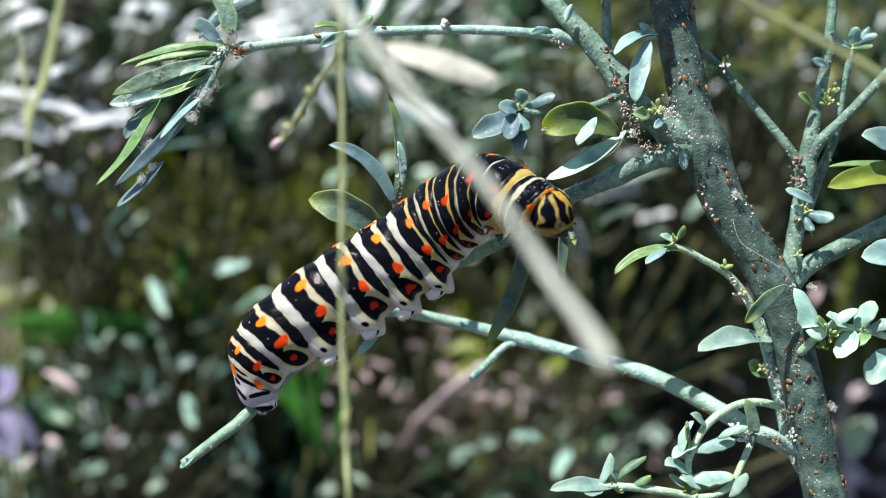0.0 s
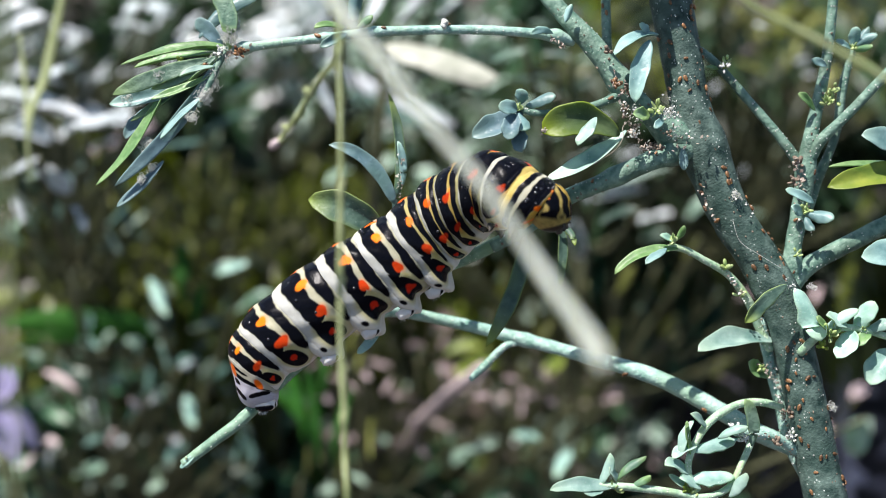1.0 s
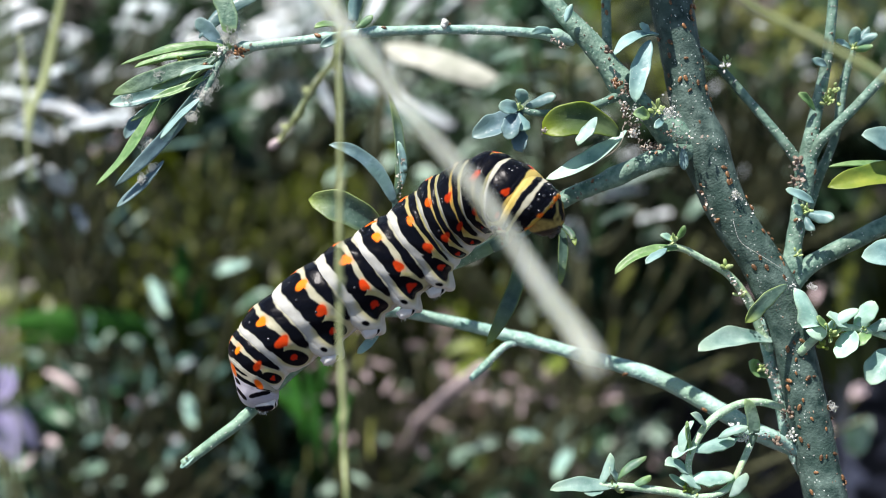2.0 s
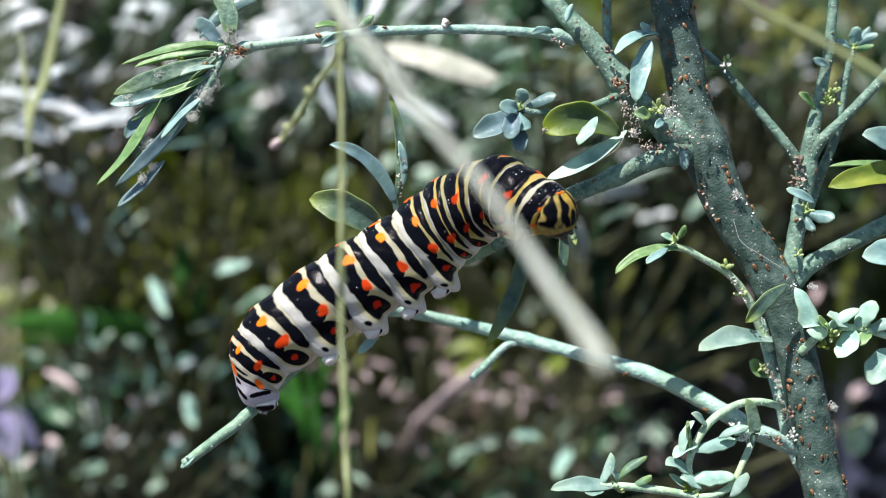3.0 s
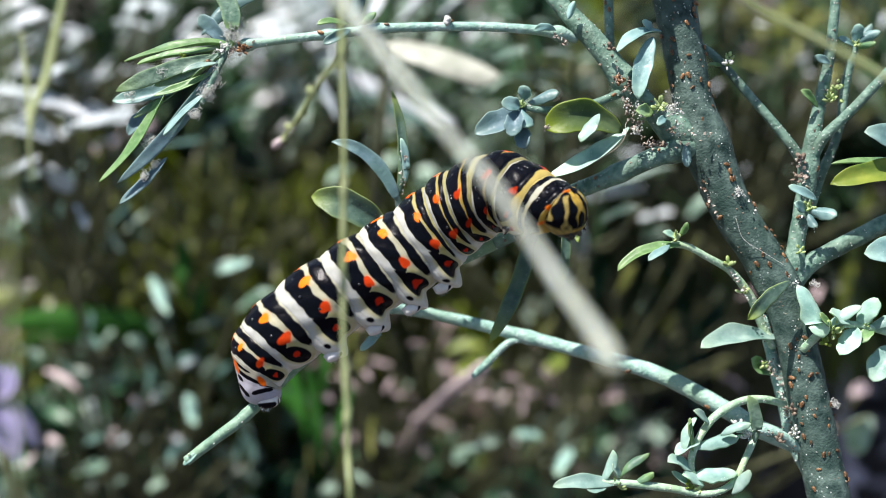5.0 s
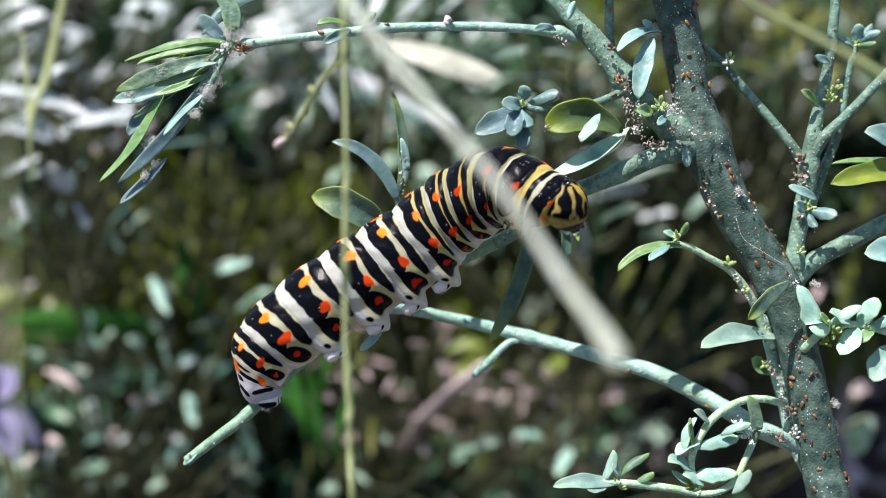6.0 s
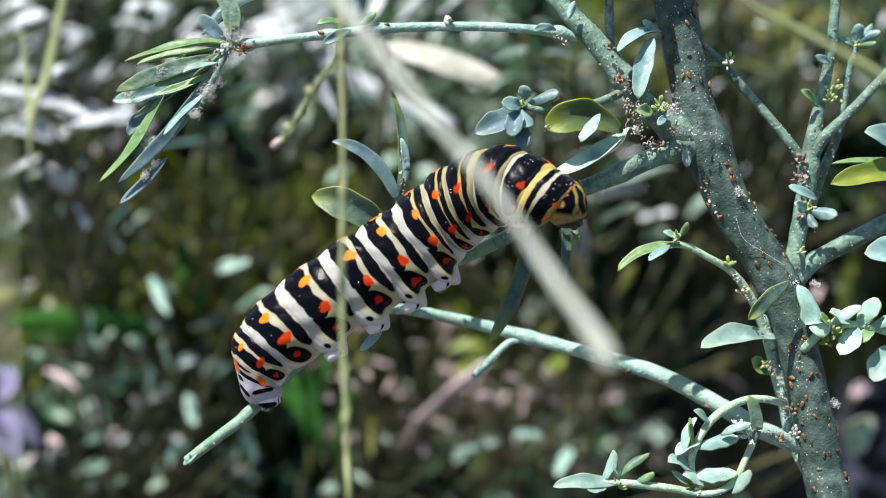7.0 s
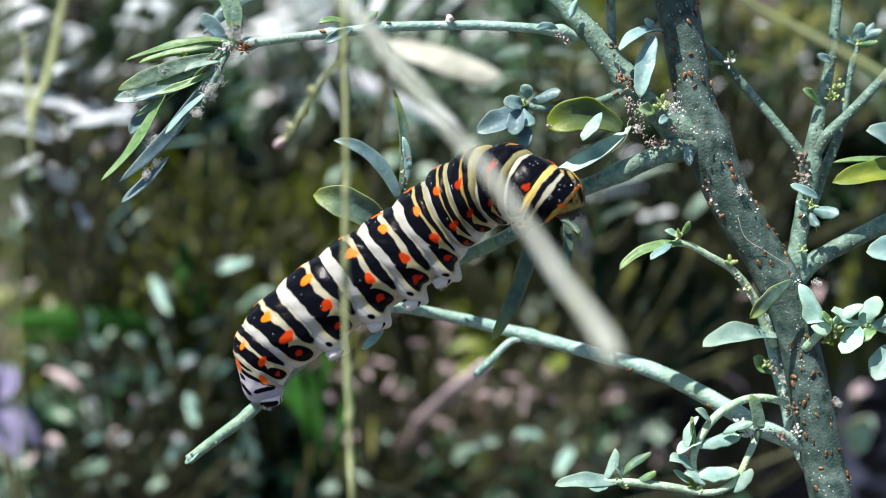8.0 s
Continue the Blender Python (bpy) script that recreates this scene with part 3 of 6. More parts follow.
spray([(1016, 382, 1026, 456, 36), (1190, 300, 1052, 342, 34), (1056, 268, 990, 296, 20), (1130, 372, 1060, 396, 22), (930, 92, 872, 112, 18), (1010, 108, 960, 96, 16), (1000, 170, 930, 152, 22), (985, 140, 900, 140, 16)], 120, PALE, 35, PALE_LABEL)
spray([(266, 492, 298, 560, 26), (440, 466, 384, 488, 22), (330, 700, 346, 756, 26), (286, 604, 300, 660, 24)], 165, LEAF_LIT, 50, "pale mint herb with blunt sunlit leaves")
spray([(236, 204, 120, 228, 36), (158, 214, 40, 188, 36), (92, 200, -12, 172, 32), (126, 338, 62, 304, 32), (70, 282, 8, 316, 18), (132, 122, 92, 136, 30), (40, 396, 22, 352, 18), (150, 410, 128, 366, 18)], 120, SILVER, 51, BROAD)
spray([(956, 782, 906, 770, 30), (1530, 742, 1512, 802, 44), (1010, 800, 984, 846, 20)], 165, LEAF_LIT, 52, "pale mint herb with blunt sunlit leaves")
spray([(104, 784, 86, 832, 26), (196, 792, 230, 768, 18), (318, 652, 346, 640, 14), (150, 706, 184, 748, 26), (262, 716, 280, 690, 14), (46, 760, 30, 782, 14), (300, 770, 318, 790, 14)], 195, SILVER, 54, BROAD)
spray(BROAD_PALE, 250, SILVER, 45, BROAD, face=50.0)
spray([(880, 246, 806, 290, 44), (905, 300, 850, 330, 30), (700, 240, 650, 262, 26), (620, 300, 580, 330, 20)], 260, PALE, 48, PALE_LABEL)
spray([(1130, 272, 1086, 282, 34), (1140, 336, 1040, 352, 26), (1190, 378, 1130, 392, 24), (1060, 352, 1000, 350, 22)], 240, SILVER, 53, BROAD)
spray([(1018, 384, 1030, 460, 42)], 150, SILVER, 49, "herb with one pale blunt leaf", face=35.0)
spray([(264, 494, 298, 558, 20), (400, 566, 340, 586, 29), (484, 522, 406, 560, 34), (276, 610, 296, 664, 20), (232, 670, 172, 684, 20), (150, 700, 188, 752, 37), (200, 826, 130, 844, 24), (330, 706, 346, 758, 26), (420, 466, 366, 482, 17)], 210, PALE, 36, PALE_LABEL)
spray([(136, 692, 76, 658, 19), (206, 762, 190, 790, 16), (246, 730, 230, 706, 13), (110, 790, 70, 776, 13), (30, 830, 60, 806, 13)], 185, STICK, 37, "pinkish dry leaves on added shoots, standing for litter and light spots")
spray([(962, 784, 908, 770, 22), (880, 786, 800, 806, 15), (1010, 790, 980, 840, 26), (1536, 740, 1512, 806, 37), (650, 860, 612, 842, 15)], 190, PALE, 38, PALE_LABEL)
spray([(96, 828, 60, 850, 34), (150, 862, 112, 850, 26), (884, 640, 806, 664, 36), (858, 612, 790, 626, 26), (1000, 640, 960, 664, 26)], 230, LEAF_YELLOW, 39, "small yellowing herb low between the others")


def make_litter():
    r = random.Random(5)
    b, d, l, w = [], [], [], []
    for _ in range(5200):
        px, py = r.uniform(-0.7, 0.7), r.uniform(-0.15, 1.2)
        if r.random() < (math.hypot(px / 0.5, (py - 0.5) / 0.6) - 0.6) * 1.8:
            continue
        b.append(Vector((px, py, r.uniform(0.003, 0.016) + 0.045 * math.exp(-((px - 0.02) / 0.10) ** 2 - ((py - 0.36) / 0.07) ** 2))))
        a = r.uniform(0, 6.283)
        d.append(Vector((math.cos(a), math.sin(a), r.uniform(-0.1, 0.45))))
        l.append(r.uniform(0.010, 0.026))
        w.append(r.uniform(0.004, 0.009))
    ob = new("leaf_litter", mesh_of("leaf_litter", *blades(r, b, d, l, w, 0.1), LITTER))
    tagged(ob, "dry pinkish brown dead leaves on the soil", "leaf litter", kind="stuff")


make_litter()


def stick(p, q, r0, seed, label="weathered pinkish grey dry stick lying on the soil"):
    r = random.Random(seed)
    pts = [p.lerp(q, i / 8) + Vector((r.gauss(0, .0012), r.gauss(0, .0012), abs(r.gauss(0, .001)))) for i in range(9)]
    ob = new("dry_stick", mesh_of("dry_stick", *tube(pts, [r0 * (1 - 0.4 * i / 8) for i in range(9)], 8, 0.1, 150), STICK))
    tagged(ob, label, "stick", group="sticks on the soil")


stick(ground_under(700, 810, 0.055), ground_under(850, 665, 0.075), 0.0036, 1)
stick(ground_under(610, 905, -0.002), at(842, 660, 145), 0.0022, 8, "weathered pinkish grey dry stick leaning up from the soil")
stick(ground_under(610, 760, 0.04), ground_under(720, 735, 0.055), 0.0036, 2)
stick(ground_under(870, 720, 0.05), ground_under(980, 690, 0.05), 0.0036, 3)
stick(ground_under(1490, 900, 0.004), ground_under(1482, 560, 0.05), 0.0042, 4)
stick(ground_under(700, 860, 0.04), ground_under(860, 800, 0.05), 0.003, 5)
stick(ground_under(-260, 560, 0.004), at(255, 228, 300), 0.0040, 6)
stick(ground_under(1300, 420, 0.004), at(1372, 40, 420), 0.0050, 7)


def tuft(blade_list, label, material):
    """A tuft of broad grass blades: each is (x, y of the foot's direction, x, y of the tip, back, width)."""
    root = new("grass_tuft")
    first = at(*blade_list[0][:2], blade_list[0][4])
    root.location = (first.x, first.y, 0)
    tagged(root, label, "grass", group="grass tufts behind the shrub")
    for x0, y0, x1, y1, back, w in blade_list:
        b, e = at(x0, y0, back), at(x1, y1, back)
        foot = Vector((b.x * 0.9 + first.x * 0.1, b.y, -0.002))
        pts = spline([tuple(foot), tuple(foot.lerp(b, 0.6) + Vector((0, 0, 0.004))), tuple(b), tuple(b.lerp(e, 0.5) + UP * 0.003), tuple(e)], 5)
        n = len(pts)
        rad = [w * UNIT * (1 + back / 135.0) * 0.5 * (0.04 if i < n * 0.5 else max(0.04, math.sin(math.pi * min(1.0, (i - n * 0.5) / (n * 0.5) + 0.04)) ** 0.6)) for i in range(n)]
        part("blade", mesh_of("blade", *tube([Vector(p) - root.location for p in pts], rad, 8, 0.02, 100, 0.22), material), root)


tuft([(275, 602, 6, 574, 210, 46), (290, 622, 40, 604, 220, 26)], "bright green broad grass leaf arching sideways", VIVID)
tuft([(540, 790, 500, 620, 160, 24), (560, 800, 480, 690, 165, 20), (570, 740, 586, 560, 155, 20)], "bright green grass blades in half shade", VIVID)
tuft([(325, 560, 320, 430, 200, 28), (345, 600, 360, 500, 200, 20)], "bright green grass blades in half shade", VIVID)
tuft([(52, 330, 118, -40, 95, 17), (60, 340, 34, 60, 100, 10)], "pale olive grass stem among the silvery leaves", STRAW)
tuft([(565, 830, 545, 655, 150, 20), (590, 830, 622, 690, 150, 18)], "bright green grass blades in half shade", VIVID)
tuft([(1470, 640, 1540, 330, 260, 22), (1490, 620, 1500, 430, 270, 20)], "olive grass blades behind the main stem", OLIVE)
spray([(680, 82, 884, 140, 60)], 115, STRAW_PALE, 40, "herb with one pale tan leaf behind the branch", face=20.0, shape=1.0, blunt=0.36)
spray([(640, 690, 596, 706, 13), (612, 750, 572, 780, 15), (730, 706, 694, 690, 13), (690, 650, 650, 640, 12), (910, 690, 954, 700, 21), (760, 740, 800, 760, 18), (640, 820, 600, 850, 18), (720, 780, 690, 790, 16), (560, 640, 540, 666, 15), (1110, 700, 1066, 690, 16)], 240, LITTER, 41, "pinkish dry leaves on added shoots, standing for litter and light spots")
spray([(60, 390, 30, 350, 20), (120, 420, 96, 372, 20), (30, 440, 10, 400, 18), (170, 350, 140, 392, 18), (90, 470, 60, 440, 18), (210, 450, 190, 410, 16), (20, 350, -10, 330, 20)], 200, PALE, 46, PALE_LABEL)
spray([(250, 620, 222, 604, 20), (300, 690, 270, 712, 22), (240, 790, 268, 760, 22), (320, 800, 296, 832, 22), (380, 640, 356, 666, 18), (290, 860, 260, 876, 22), (220, 850, 196, 870, 20), (360, 850, 390, 830, 20), (400, 790, 420, 820, 18), (200, 590, 180, 616, 16)], 200, PALE, 47, PALE_LABEL)
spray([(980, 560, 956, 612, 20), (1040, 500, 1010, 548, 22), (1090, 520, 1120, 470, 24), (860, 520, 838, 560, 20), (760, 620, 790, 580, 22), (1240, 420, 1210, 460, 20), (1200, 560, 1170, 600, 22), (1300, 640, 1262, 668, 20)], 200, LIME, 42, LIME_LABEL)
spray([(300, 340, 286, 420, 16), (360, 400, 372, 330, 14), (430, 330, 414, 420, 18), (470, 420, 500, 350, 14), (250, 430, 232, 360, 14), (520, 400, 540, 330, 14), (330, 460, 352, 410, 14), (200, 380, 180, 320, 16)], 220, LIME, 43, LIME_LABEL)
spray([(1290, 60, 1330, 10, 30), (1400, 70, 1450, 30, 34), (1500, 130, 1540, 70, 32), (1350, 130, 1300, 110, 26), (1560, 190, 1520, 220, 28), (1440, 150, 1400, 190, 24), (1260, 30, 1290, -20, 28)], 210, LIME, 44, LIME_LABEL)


def flower(x, y, back):
    root = new("lilac_flower")
    c = at(x, y, back)
    root.location = (c.x, c.y, 0)
    tagged(root, "pale lilac flower on a thin stalk", "flower")
    pts = [Vector((0, 0, -0.003)), Vector((0.003, 0.002, c.z * 0.5)), Vector((0, 0, c.z * 0.9))]
    part("stalk", mesh_of("stalk", *tube([Vector(p) for p in spline([tuple(p) for p in pts], 6)], [0.0012] * 13, 8, 0), STEM_FAR), root)
    top = c - root.location
    for k in range(7):
        a = k * 0.9
        d = Vector((0.45 * math.cos(a), 0.45 * math.sin(a), 1.0 if k % 3 else -0.5))
        part("petal", mesh_of("petal", *blades(random.Random(k), [top - Vector((0, 0, 0.004))], [d], [0.012], [0.006], 0.25), PETAL), root)
    return root


flower(-14, 690, 140)

# ---- the shrub ----
shrub = new("shrub")
shrub.location = (0, 0, 0)
tagged(shrub, "grey-green shrub with waxy stems, small leaves and scale insects", "shrub")

S_TRUNK = Stem([(1172, -90, 4, 39), (1187, 0, 4, 38), (1205, 98, 4, 37), (1223, 195, 4, 36), (1247, 270, 4, 41), (1290, 377, 4, 38), (1345, 462, 4, 37),
                (1385, 540, 4, 37), (1404, 611, 4, 36), (1426, 713, 4, 37), (1446, 815, 4, 38), (1470, 930, 5, 39), (1500, 1150, 20, 42),
                (1520, 1500, 60, 46), (1532, 2000, 90, 50), (1540, 2600, 122, 54)], 9)
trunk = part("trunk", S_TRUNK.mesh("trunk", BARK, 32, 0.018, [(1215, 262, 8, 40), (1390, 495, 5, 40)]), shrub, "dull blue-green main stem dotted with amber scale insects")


def branch(nodes, material=None, label="", sides=16, lump=0.045, knots=()):
    s = Stem(nodes)
    return s, part("branch", s.mesh("branch", material or TWIG, sides, lump, knots), shrub, label)


S_UP, b_up = branch([(1235, 275, 4, 26), (1190, 238, 3, 24), (1140, 192, 2, 20), (1098, 146, 2, 20), (1050, 82, 2, 20), (990, 18, 3, 16), (935, -45, 4, 14)], STEM, knots=[(1098, 146, 5, 22), (1195, 238, 7, 30)])
S_TOP, b_top = branch([(1015, 74, 3, 9), (972, 63, 2, 9.5), (900, 56, 1, 8.5), (830, 53, 1, 8.5), (680, 56, 0, 8.5), (590, 66, 0, 8.5), (500, 76, 0, 8), (430, 86, 0, 8.5), (395, 92, 0, 7)],
                      knots=[(668, 53, 4, 9), (432, 86, 5, 10), (575, 70, 3, 10), (985, 66, 5, 12)])
S_VERT, b_vert = branch([(1070, -60, 5, 9), (1072, 0, 5, 9), (1074, 95, 4, 9)], STEM)
S_SPRIG, b_sprig = branch([(1105, 165, 2, 9), (1060, 184, 1, 7), (1000, 199, 0, 6.5), (945, 200, -1, 6), (918, 192, -1, 5)], STEM)
# Same growth as the perch twig, coloured darker to stand for its shade.
S_BOUGH, b_bough = branch([(1225, 262, 3, 20), (1150, 286, 2, 18), (1060, 326, 2, 16), (1000, 352, 2.5, 15), (930, 404, 3, 13), (870, 438, 3.2, 12)], STEM,
                          label="teal side limb with its shade put into the colour", knots=[(1190, 268, 5, 20), (1090, 312, 3, 16)])
S_PERCH, b_perch = branch([(930, 404, 3, 12.4), (850, 446, 3.4, 12), (770, 482, 3.4, 11), (674, 537, 3.4, 10.5), (584, 602, 3.0, 10), (497, 676, 1.6, 10), (430, 741, 0.2, 10.5),
                           (380, 780, -0.3, 10), (325, 822, -0.5, 9)], PERCH, label="slender green twig that the caterpillar clings to", knots=[(430, 742, 1, 8)])
S_LOW, b_low = branch([(1425, 800, 6, 17), (1340, 765, 6.5, 17), (1280, 730, 7, 16.5), (1160, 668, 9, 15), (1040, 632, 11.5, 13.2), (930, 602, 13.5, 12.3), (800, 570, 13.5, 11.3), (700, 552, 11, 10.3), (660, 560, 6, 9)],
                      knots=[(1150, 660, 2, 8), (925, 602, 3, 12)])
S_SPUR, b_spur = branch([(925, 605, 13.5, 6), (895, 612, 13.4, 7), (860, 645, 13.6, 7.5), (832, 672, 13.8, 5.5)])
S_RIGHT, b_right = branch([(1392, 560, 5, 15), (1398, 500, 4, 16), (1405, 430, 4, 15), (1421, 340, 4, 16), (1428, 280, 4, 16), (1442, 205, 4, 12), (1462, 110, 4, 10), (1474, 0, 4, 9), (1478, -60, 4, 8)], STEM,
                          knots=[(1412, 300, 5, 20), (1400, 470, 4, 20)])
S_THIN, b_thin = branch([(1215, 75, 6, 7), (1245, 94, 6, 7), (1275, 122, 5, 8), (1330, 185, 4.5, 8), (1385, 250, 4, 9), (1418, 296, 4, 10)], STEM)
S_FORK, b_fork = branch([(1425, 300, 4, 11), (1452, 250, 3, 10), (1500, 203, 2, 9), (1568, 132, 1, 9), (1640, 60, 0, 8)], STEM)
S_FORK2, b_fork2 = branch([(1430, 370, 6, 9), (1450, 310, 6, 9), (1478, 240, 6, 8), (1492, 150, 6, 8), (1512, 80, 6, 6)], STEM)
S_ARM, b_arm = branch([(1385, 530, 4, 18), (1420, 480, 4, 17), (1470, 448, 4, 16), (1568, 398, 4, 16), (1660, 350, 4, 15)], STEM)
S_CURL, b_curl = branch([(1365, 620, 5, 8), (1345, 585, 5, 8), (1325, 535, 4, 8), (1290, 488, 3, 7), (1245, 460, 2, 6), (1205, 440, 1.5, 6), (1165, 440, 1, 5)], TWIG_PALE)
S_SIDE, b_side = branch([(1345, 565, 5, 9), (1362, 640, 6, 11), (1382, 720, 6, 12), (1400, 790, 6, 13), (1450, 880, 6, 14)])
S_LOOP, b_loop = branch([(1385, 722, 4, 6), (1345, 712, 3, 7), (1300, 718, 2, 7), (1255, 748, 1, 7), (1225, 795, 0, 6.5), (1218, 835, 0, 6), (1235, 868, 0.5, 5)], TWIG_PALE)
S_CROOK, b_crook = branch([(1410, 800, 4, 10), (1375, 775, 3, 9), (1335, 768, 2, 9), (1300, 765, 1, 7)])
S_FOOT, b_foot = branch([(1330, 780, 2, 6), (1315, 815, 1, 6), (1290, 862, 0.5, 6), (1245, 880, 0, 6), (1180, 870, -0.5, 7), (1110, 862, -1, 7), (1060, 858, -1, 5)], TWIG_PALE)
S_TUFT, b_tuft = branch([(1415, 625, 2, 8), (1455, 590, 0, 7), (1505, 580, -1, 6), (1570, 596, -1, 6), (1620, 610, -1, 6)], TWIG_PALE)
_, b_neck = branch([(800, 470, 3.5, 7), (745, 440, 4, 6), (705, 380, 4, 6), (698, 355, 3.5, 5)])

# leaves at the end of the top branch
_, b_droop = branch([(402, 88, 0, 6.5), (388, 112, -0.8, 6), (372, 146, -1.4, 5.5), (352, 190, -1.8, 4)], STEM)
leaf(b_droop, (372, 132, -1.2), (268, 176, -2.2), 17, LEAF_GREEN, bend=(0, 12, 0), face=30, shape=1.0)
leaf(b_droop, (358, 172, -1.6), (284, 246, -2.4), 15, LEAF, bend=(-6, 4, 0), face=35, shape=1.0)
leaf(b_droop, (380, 118, -1.4), (318, 136, -2.4), 15, LEAF_LIT, bend=(0, -6, 0), face=40)
fluff(b_droop, 362, 170, -2.2, 11, 30, 91)
fluff(b_droop, 340, 208, -2.4, 9, 16, 92)
leaf(b_top, (402, 85, 0), (215, 115, -1), 26, LEAF_GREEN, bend=(0, -16, -1), face=55, shape=0.9)
leaf(b_top, (390, 92, 0), (238, 120, 1), 20, LEAF_GREEN, bend=(0, -6, 0), face=50)
leaf(b_top, (372, 105, -1), (200, 168, -2), 29, LEAF_SAGE, bend=(0, -6, 0), face=0)
leaf(b_top, (340, 150, 0), (194, 185, 0), 30, LEAF, bend=(0, 10, 0), face=14)
leaf(b_top, (385, 100, -1), (268, 158, -1), 22, LEAF_SAGE, bend=(6, 8, 0), face=10)
leaf(b_top, (290, 165, -0.5), (171, 328, -1.5), 25, LEAF_GREEN, bend=(22, 10, 0), face=40, shape=0.9)
leaf(b_top, (382, 112, -1), (203, 330, -2), 25, LEAF_BLUE_SHADE, bend=(28, 10, 0), face=-16, shape=1.05, label="long drooping blue-grey leaf")
leaf(b_top, (290, 285, -1), (207, 367, -1), 19, LEAF_BLUE_SHADE, bend=(8, 2, 0), face=18)
leaf(b_top, (262, 190, 1), (222, 246, 1), 24, LEAF_BLUE_SHADE, face=12)
leaf(b_top, (352, 68, 1), (460, -6, 2), 36, LEAF, bend=(-20, -36, 0), face=30)
leaf(b_top, (405, 88, -1), (375, -20, -1), 34, LEAF_SAGE, bend=(25, -20, 0), face=5)
leaf(b_top, (395, 82, 1), (345, 38, 1), 30, LEAF_BLUE_SHADE, bend=(0, -12, 0), face=-17)
leaf(b_top, (400, 96, 0), (330, 150, -1), 20, LEAF_GREEN, face=60)
leaf(b_top, (362, 120, 0), (232, 215, 0), 18, LEAF_SAGE, bend=(0, 6, 0), face=20)
leaf(b_top, (612, 50, -1), (556, 50, -2), 16, LEAF_GREEN, bend=(0, -8, 0), face=40)
leaf(b_top, (615, 58, -1), (566, 84, -2), 18, LEAF, face=-4)
leaf(b_top, (625, 55, 0), (642, -30, 0), 24, LEAF, bend=(-14, 0, 0), face=0)
leaf(b_top, (630, 50, -1), (660, 28, -1), 16, LEAF_GREEN, face=20)
leaf(b_top, (978, 60, 0), (938, 62, -2), 14, LEAF, bend=(0, -14, 0), face=-7)
leaf(b_up, (1000, 40, 0), (1012, 8, 0), 14, LEAF, face=-7)
# unseen leafy shoots, added above the view to shade the main stem
S_SHADE, b_shade = branch([(1180, -60, 3, 14), (1130, -130, -1, 12), (1080, -210, -4, 10), (1020, -300, -7, 8)])
S_SHADE2, b_shade2 = branch([(1165, -80, 3, 14), (1220, -160, -1, 12), (1260, -250, -5, 10), (1290, -350, -9, 8)])
top_r = random.Random(21)
for st, br in ((S_SHADE, b_shade), (S_SHADE2, b_shade2), (S_UP, b_up)):
    for c in (st.curve[-4:] if st is S_UP else st.curve[6:]):
        for _ in range(3):
            a = top_r.uniform(0, 6.283)
            ln = top_r.uniform(60, 120)
            if c[1] + math.sin(a) * ln > -40:
                a = -abs(a % 3.14)
            tipp = (c[0] + math.cos(a) * ln, min(c[1] + math.sin(a) * ln, -38), c[2] + top_r.uniform(-2, 3))
            leaf(br, (c[0], c[1], c[2]), tipp, top_r.uniform(26, 42), LEAF, face=top_r.uniform(10, 70))
# beneath the upper fork
leaf(b_up, (1165, 62, 1), (1088, 98, -2), 26, LEAF, bend=(-16, -16, 0), face=50, label="short folded leaf with a sunlit edge")
leaf(b_up, (1150, 72, 0), (1124, 182, -1), 34, LEAF, bend=(-6, -10, 0), face=15, shape=1.1)
leaf(b_up, (1148, 60, 1), (1132, 42, 0), 15, LEAF, face=20)
leaf(b_sprig, (925, 200, -1), (835, 244, -2.5), 44, LEAF_BLUE_SHADE, bend=(-4, 6, 0), face=20, shape=0.9)
leaf(b_sprig, (930, 188, -1), (984, 170, -2), 26, LEAF, bend=(0, -6, 0), face=35)
leaf(b_sprig, (918, 200, -2), (930, 232, -3), 31, LEAF, face=20)
leaf(b_sprig, (912, 202, -2), (898, 248, -3), 33, LEAF_BLUE_SHADE, face=10)
leaf(b_sprig, (918, 226, -1.5), (924, 270, -2), 31, LEAF_BLUE_SHADE, face=25)
leaf(b_sprig, (915, 195, -2), (882, 188, -3), 27, LEAF, face=15)
leaf(b_sprig, (920, 185, -1), (924, 158, -2), 25, LEAF, face=20)
bud_cluster(b_sprig, 920, 192, -1.5, 9, 9, 11, size=4)
leaf(b_up, (1096, 240, 0), (960, 236, -1.5), 60, LEAF_TURN, bend=(-6, -44, 0), face=10, shape=1.35, blunt=0.42, label="teal leaf that turns yellow-green towards its torn tip")
leaf(b_up, (1108, 232, 1), (966, 318, -1), 33, LEAF_LIT, bend=(16, 20, 0), face=34, shape=1.25, blunt=0.48, label="blue-green leaf with a lightened colour to look sunlit")
# Added pale leaflet stands for the patch of sun on the leaf behind it.
leaf(b_up, (1056, 208, -3.2), (1022, 258, -3.6), 26, LEAF_LIT, bend=(2, 2, 0), face=40, shape=1.2)
bud_cluster(b_up, 1162, 192, -1, 18, 22, 12, size=4.5)
leaf(b_up, (1150, 205, -1), (1120, 202, -2), 24, LEAF_SAGE, face=10)
leaf(b_up, (1172, 212, -1), (1158, 228, -2), 14, LEAF, face=10)
leaf(trunk, (1208, 262, 1), (1211, 302, 1), 17, LEAF, face=15)
# behind the caterpillar
leaf(b_neck, (698, 362, 3), (582, 257, 2), 27, LEAF_BLUE_SHADE, bend=(26, -42, 0), face=18, shape=0.85, label="curved grey-green leaf beside the caterpillar")
leaf(b_neck, (700, 352, 3), (688, 166, 3), 20, LEAF_TEAL_SHADE, bend=(26, 0, 0), face=12, shape=0.7)
